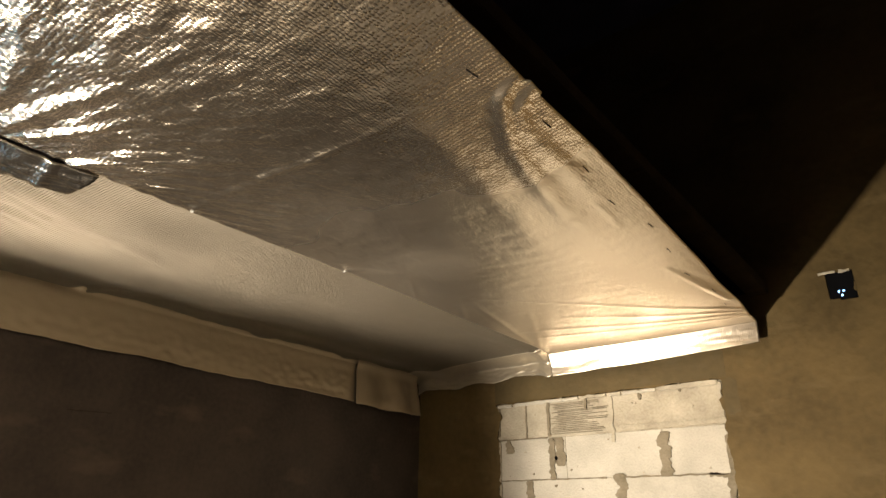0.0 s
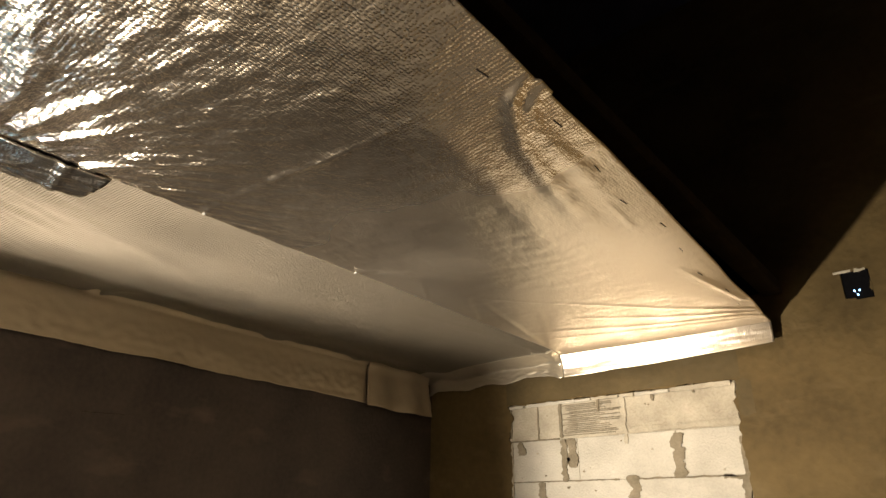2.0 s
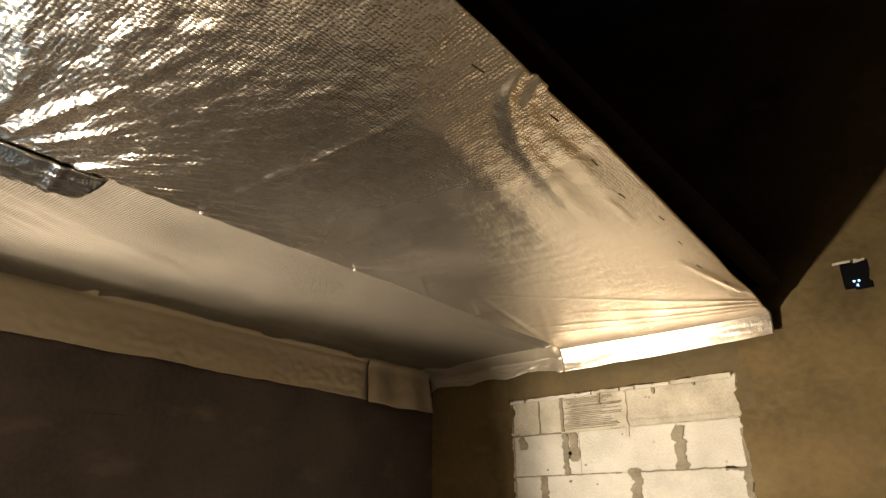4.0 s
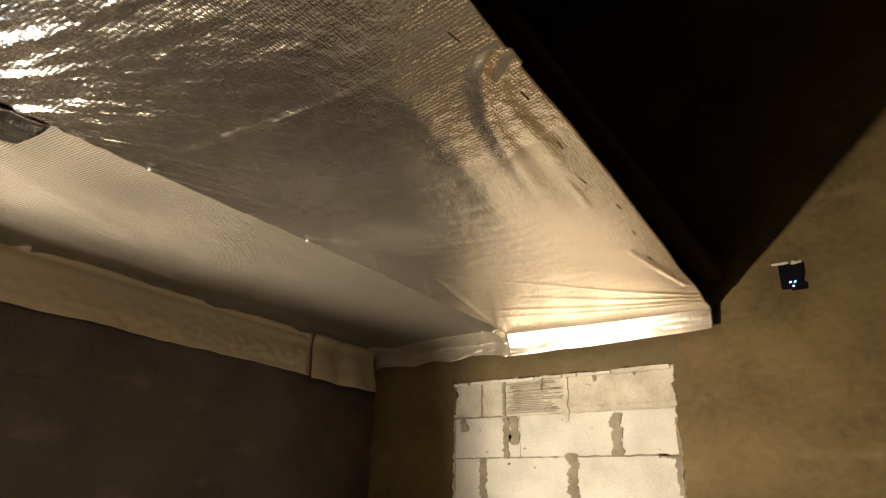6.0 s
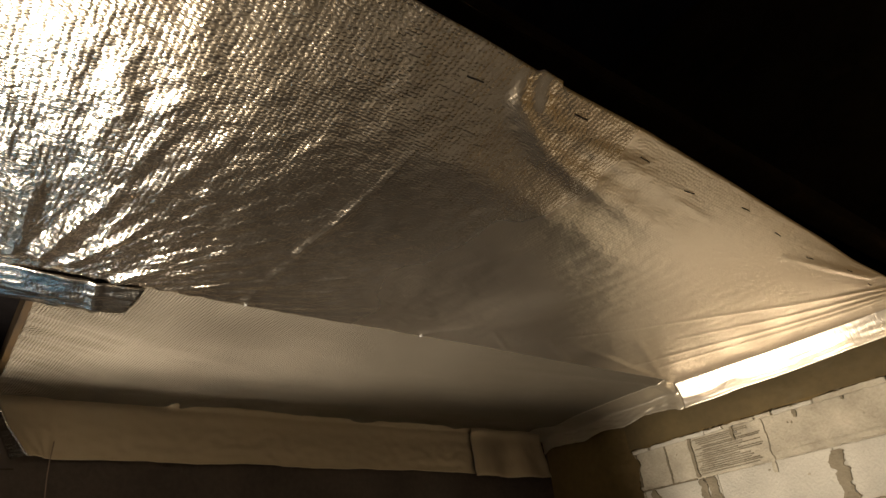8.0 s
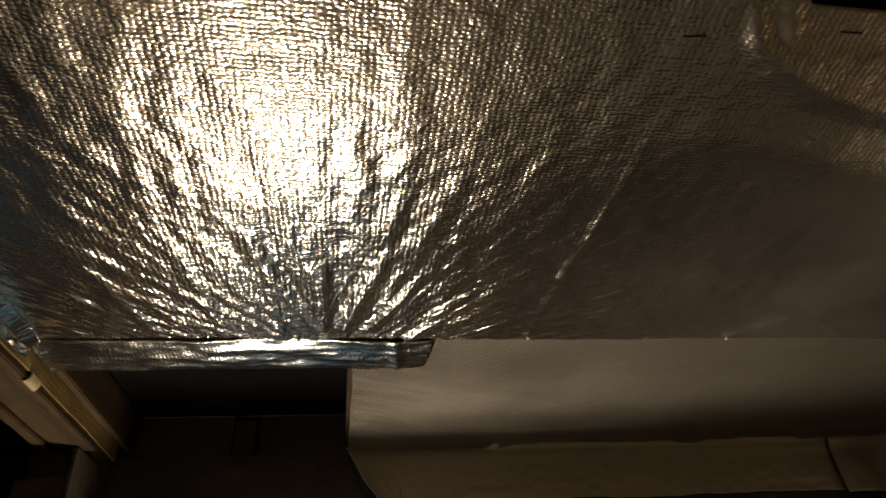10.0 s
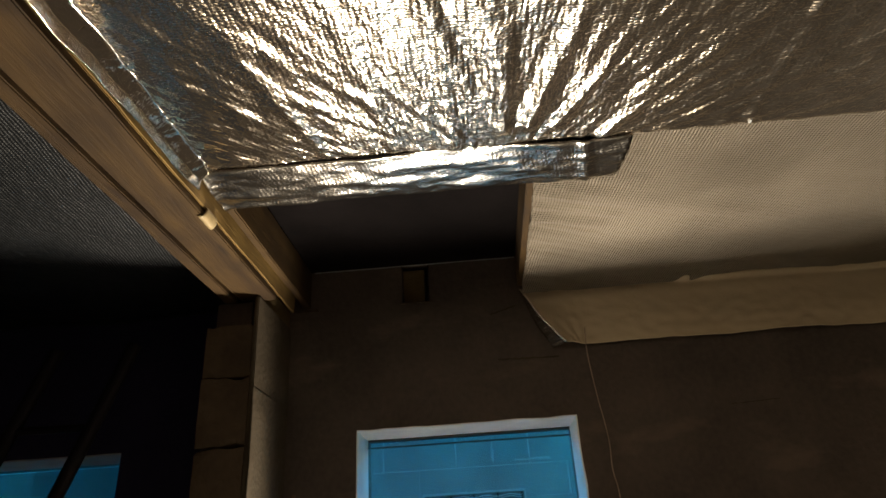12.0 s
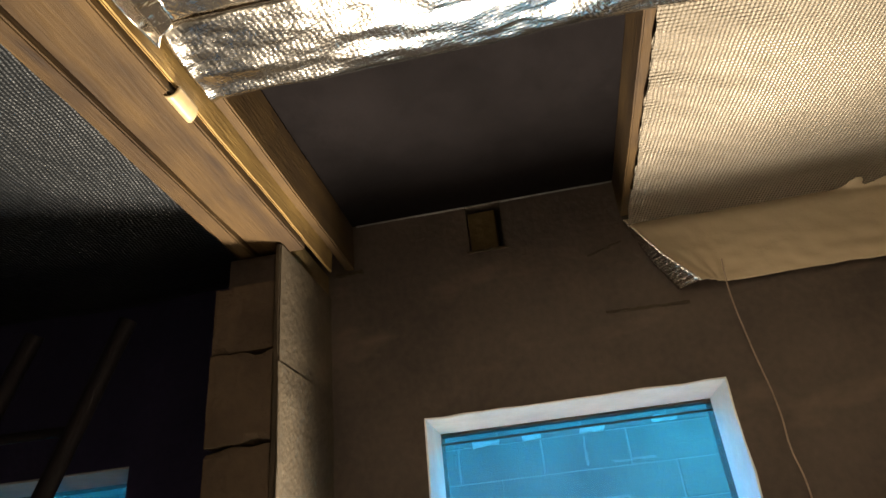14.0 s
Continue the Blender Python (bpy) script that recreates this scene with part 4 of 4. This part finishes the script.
def smear(x, z0, z1, w, seed, mat=MORTAR, lift=0.0):
    """A thin irregular smear of mortar over an upright joint."""
    bm = bmesh.new()
    k = 26
    left, right = [], []
    for i in range(k + 1):
        z = z0 + (z1 - z0) * i / k
        taper = 1.0 if 0 < i < k else 0.6
        a = w * (0.42 + 0.40 * n2(z, seed, 17.0) + 0.3 * n2(z, seed, 50.0)) * taper
        b = w * (0.42 + 0.40 * n2(z, seed + 9, 17.0) + 0.3 * n2(z, seed + 9, 50.0)) * taper
        left.append(bm.verts.new((x - a, BY + 0.003 - lift, z)))
        right.append(bm.verts.new((x + b, BY + 0.003 - lift, z)))
    for i in range(k):
        bm.faces.new((left[i], right[i], right[i + 1], left[i + 1]))
    ext = bmesh.ops.extrude_face_region(bm, geom=list(bm.faces))
    bmesh.ops.translate(bm, vec=(0, 0.012, 0), verts=[g for g in ext["geom"] if isinstance(g, bmesh.types.BMVert)])
    bmesh.ops.recalc_face_normals(bm, faces=bm.faces)
    part("mortar_smear", bm, mat, wall_north)


for x, z0, z1, w, s in ((-1.585, 1.90, 2.14, 0.075, 1.0), (-1.862, 1.66, 1.925, 0.075, 2.0), (-2.245, 1.98, 2.15, 0.075, 3.0), (-2.30, 1.90, 2.15, 0.05, 4.0), (-2.47, 1.66, 1.90, 0.06, 5.0),
                        (-2.62, 2.07, 2.15, 0.06, 6.0), (-2.205, 1.41, 1.65, 0.06, 7.0), (-1.59, 1.41, 1.65, 0.06, 8.0), (-1.252, 1.70, 1.91, 0.04, 9.0), (-1.86, 1.16, 1.4, 0.06, 10.0)):
    smear(x, z0, z1, w, s)
# pale filler line where the deck meets the window wall
bm = bmesh.new()
for k in range(30):
    y = -0.2 + k * 0.0315
    h = 0.0018 + 0.0022 * rnd.random()
    add_box(bm, WX, WX + 0.003, y, y + 0.031, DECKZ - h - 0.002, DECKZ - 0.0005)
part("filler_line", bm, GREY, wall_west)


def bed_smear(xa, xb, z, h, seed, mat):
    """A ragged bead of mortar along a bed joint."""
    bm = bmesh.new()
    k = max(6, int((xb - xa) / 0.012))
    low, high = [], []
    for i in range(k + 1):
        x = xa + (xb - xa) * i / k
        a = max(0.001, h * (0.45 + 0.7 * n2(x, seed, 16.0) + 0.4 * n2(x, seed, 55.0)))
        b = max(0.001, h * (0.40 + 0.6 * n2(x, seed + 9, 16.0) + 0.4 * n2(x, seed + 9, 55.0)))
        low.append(bm.verts.new((x, BY + 0.004, z - a)))
        high.append(bm.verts.new((x, BY + 0.004, z + b)))
    for i in range(k):
        bm.faces.new((low[i], low[i + 1], high[i + 1], high[i]))
    ext = bmesh.ops.extrude_face_region(bm, geom=list(bm.faces))
    bmesh.ops.translate(bm, vec=(0, 0.012, 0), verts=[g for g in ext["geom"] if isinstance(g, bmesh.types.BMVert)])
    bmesh.ops.recalc_face_normals(bm, faces=bm.faces)
    part("mortar_bead", bm, mat, wall_north)


bed_smear(-2.69, -2.33, 2.157, 0.010, 1.0, MORTAR)
bed_smear(-2.0, -1.25, 2.157, 0.007, 2.0, SOILED)
bed_smear(-2.68, -1.95, 1.905, 0.007, 3.0, MORTAR)
bed_smear(-1.86, -1.25, 1.905, 0.010, 4.0, MORTAR)
bed_smear(-2.68, -1.25, 1.655, 0.008, 5.0, MORTAR)
bed_smear(-2.60, -1.30, 2.383, 0.007, 6.0, SOILED)
for x, z0, z1, w, sd in ((-2.48, 2.16, 2.37, 0.012, 21.0), (-2.315, 2.16, 2.375, 0.022, 22.0), (-1.885, 2.10, 2.38, 0.028, 23.0), (-1.245, 2.16, 2.38, 0.03, 24.0), (-2.69, 1.66, 2.15, 0.02, 25.0)):
    smear(x, z0, z1, w, sd, MORTAR if sd < 23 else SOILED, 0.001)


# smoother, greyer band of mortar above and beside the patch
def band(points, name, mat):
    """A flat ragged patch of coating, a few millimetres proud; points are (along, low, high)."""
    bm = bmesh.new()
    low = [bm.verts.new((x, BY - 0.0008, a)) for x, a, b in points]
    high = [bm.verts.new((x, BY - 0.0008, b)) for x, a, b in points]
    for i in range(len(points) - 1):
        bm.faces.new((low[i], low[i + 1], high[i + 1], high[i]))
    ext = bmesh.ops.extrude_face_region(bm, geom=list(bm.faces))
    bmesh.ops.translate(bm, vec=(0, 0.0016, 0), verts=[g for g in ext["geom"] if isinstance(g, bmesh.types.BMVert)])
    bmesh.ops.recalc_face_normals(bm, faces=bm.faces)
    part(name, bm, mat, wall_north, "smoother grey-olive repair of the coating")


band([(-2.72 + 0.012 * i, 2.402 + ragged(i * 0.012, 3.0, 0.004), 2.66) for i in range(128)], "coating_repair", REPAIR)
band([(-1.225 + 0.0055 * i, 2.19 + 0.03 * abs(i - 7) / 7 + ragged(i * 0.02, 5.0), 2.40 - 0.02 * abs(i - 7) / 7) for i in range(15)], "coating_repair", REPAIR)


# ledges of old mortar on the window wall
def ledge(ya, za, yb, zb, h, seed):
    bm = bmesh.new()
    k = 24
    for i in range(k):
        f0, f1 = i / k, (i + 1) / k
        t = h * (0.6 + 0.5 * n2(f0 * 3, seed, 3.0))
        y0, y1, z = ya + (yb - ya) * f0, ya + (yb - ya) * f1, za + (zb - za) * f0 + 0.004 * n2(f0 * 4, seed, 2.0)
        add_box(bm, WX - 0.002, WX + 0.003 + t, y0, y1 + 0.001, z - t, z + t * 0.6)
    part("mortar_ledge", bm, FACING, wall_west)


ledge(0.62, 2.358, 0.88, 2.352, 0.007, 1.0)
ledge(0.60, 2.565, 0.72, 2.60, 0.006, 2.0)
ledge(0.20, 2.848, 0.345, 2.85, 0.008, 3.0)
ledge(0.20, 2.652, 0.345, 2.652, 0.007, 4.0)
ledge(-0.28, 2.648, -0.18, 2.648, 0.012, 5.0)
ledge(1.55, 2.10, 1.75, 2.11, 0.004, 6.0)

# staples along the foil sheet
for k, y in enumerate((1.345, 1.645, 1.92, 2.16, 2.42, 2.68, 2.98, 3.26, 3.52)):
    x = right_edge(y) - 0.085 + 0.02 * ((k * 5) % 3)
    bm = bmesh.new()
    add_box(bm, -0.0008, 0.0008, -0.022, 0.022, -0.001, 0.001)
    ob = finish("staple", bm, RUNG, None, "dark staple")
    ob.location = (x, y, gloss_z(x, y) - 0.004)
    ob.rotation_euler = (0, 0, radians(-6 + 5 * (k % 3)))
    under(foil_ceiling, ob)
for y in (2.083, 1.345):
    bm = bmesh.new()
    add_box(bm, -2.205, -2.190, y - 0.004, y + 0.004, TOP - 0.016, TOP - 0.010, 0.002)
    under(foil_ceiling, finish("staple", bm, IRON, None, "bright steel staple"))
bm = bmesh.new()
add_box(bm, WX - 0.088, WX - 0.028, POCKET[0] + 0.003, POCKET[1] - 0.022, POCKET[2] + 0.004, POCKET[3] - 0.02, 0.004)
part("pocket_block", bm, OLIVE, wall_west, "pale loose block in the beam pocket")
# rough trowelled mortar on one block: long thin ridges
for k in range(18):
    z = 2.172 + k * 0.0108 + 0.003 * rnd.random()
    xa = -2.305 + 0.06 * rnd.random()
    bed_smear(xa, min(-1.90, xa + rnd.uniform(0.24, 0.40)), z, 0.0034, 40.0 + k, MORTAR)
# small pits and chipped hollows in the bare blocks, their shade drawn as darker flat spots
rnd = random.Random(14)
for k in range(26):
    x, z, r = rnd.uniform(-2.64, -1.30), rnd.uniform(1.45, 2.34), rnd.uniform(0.003, 0.009)
    bm = bmesh.new()
    ring = [bm.verts.new((x + r * rnd.uniform(0.6, 1.4) * math.cos(i * math.pi / 4), BY + 0.0048, z + r * rnd.uniform(0.5, 1.2) * math.sin(i * math.pi / 4))) for i in range(8)]
    bm.faces.new(ring)
    ext = bmesh.ops.extrude_face_region(bm, geom=list(bm.faces))
    bmesh.ops.translate(bm, vec=(0, 0.008, 0), verts=[g for g in ext["geom"] if isinstance(g, bmesh.types.BMVert)])
    bmesh.ops.recalc_face_normals(bm, faces=bm.faces)
    part("pit_shade_spot", bm, MORTAR if k % 3 else SOILED, wall_north)
# ragged mortar left over the patch's upright edges
for x, z0, z1, w, sd in ((-1.240, 1.86, 2.10, 0.030, 31.0), (-1.245, 1.50, 1.70, 0.040, 32.0), (-2.692, 2.18, 2.37, 0.014, 33.0), (-2.05, 2.30, 2.385, 0.020, 34.0), (-1.70, 2.33, 2.39, 0.022, 35.0), (-1.46, 2.35, 2.40, 0.016, 36.0)):
    smear(x, z0, z1, w, sd, MORTAR, 0.0015)
bed_smear(-1.86, -1.26, 2.19, 0.006, 51.0, SOILED)
bed_smear(-1.36, -1.25, 1.90, 0.022, 52.0, MORTAR)
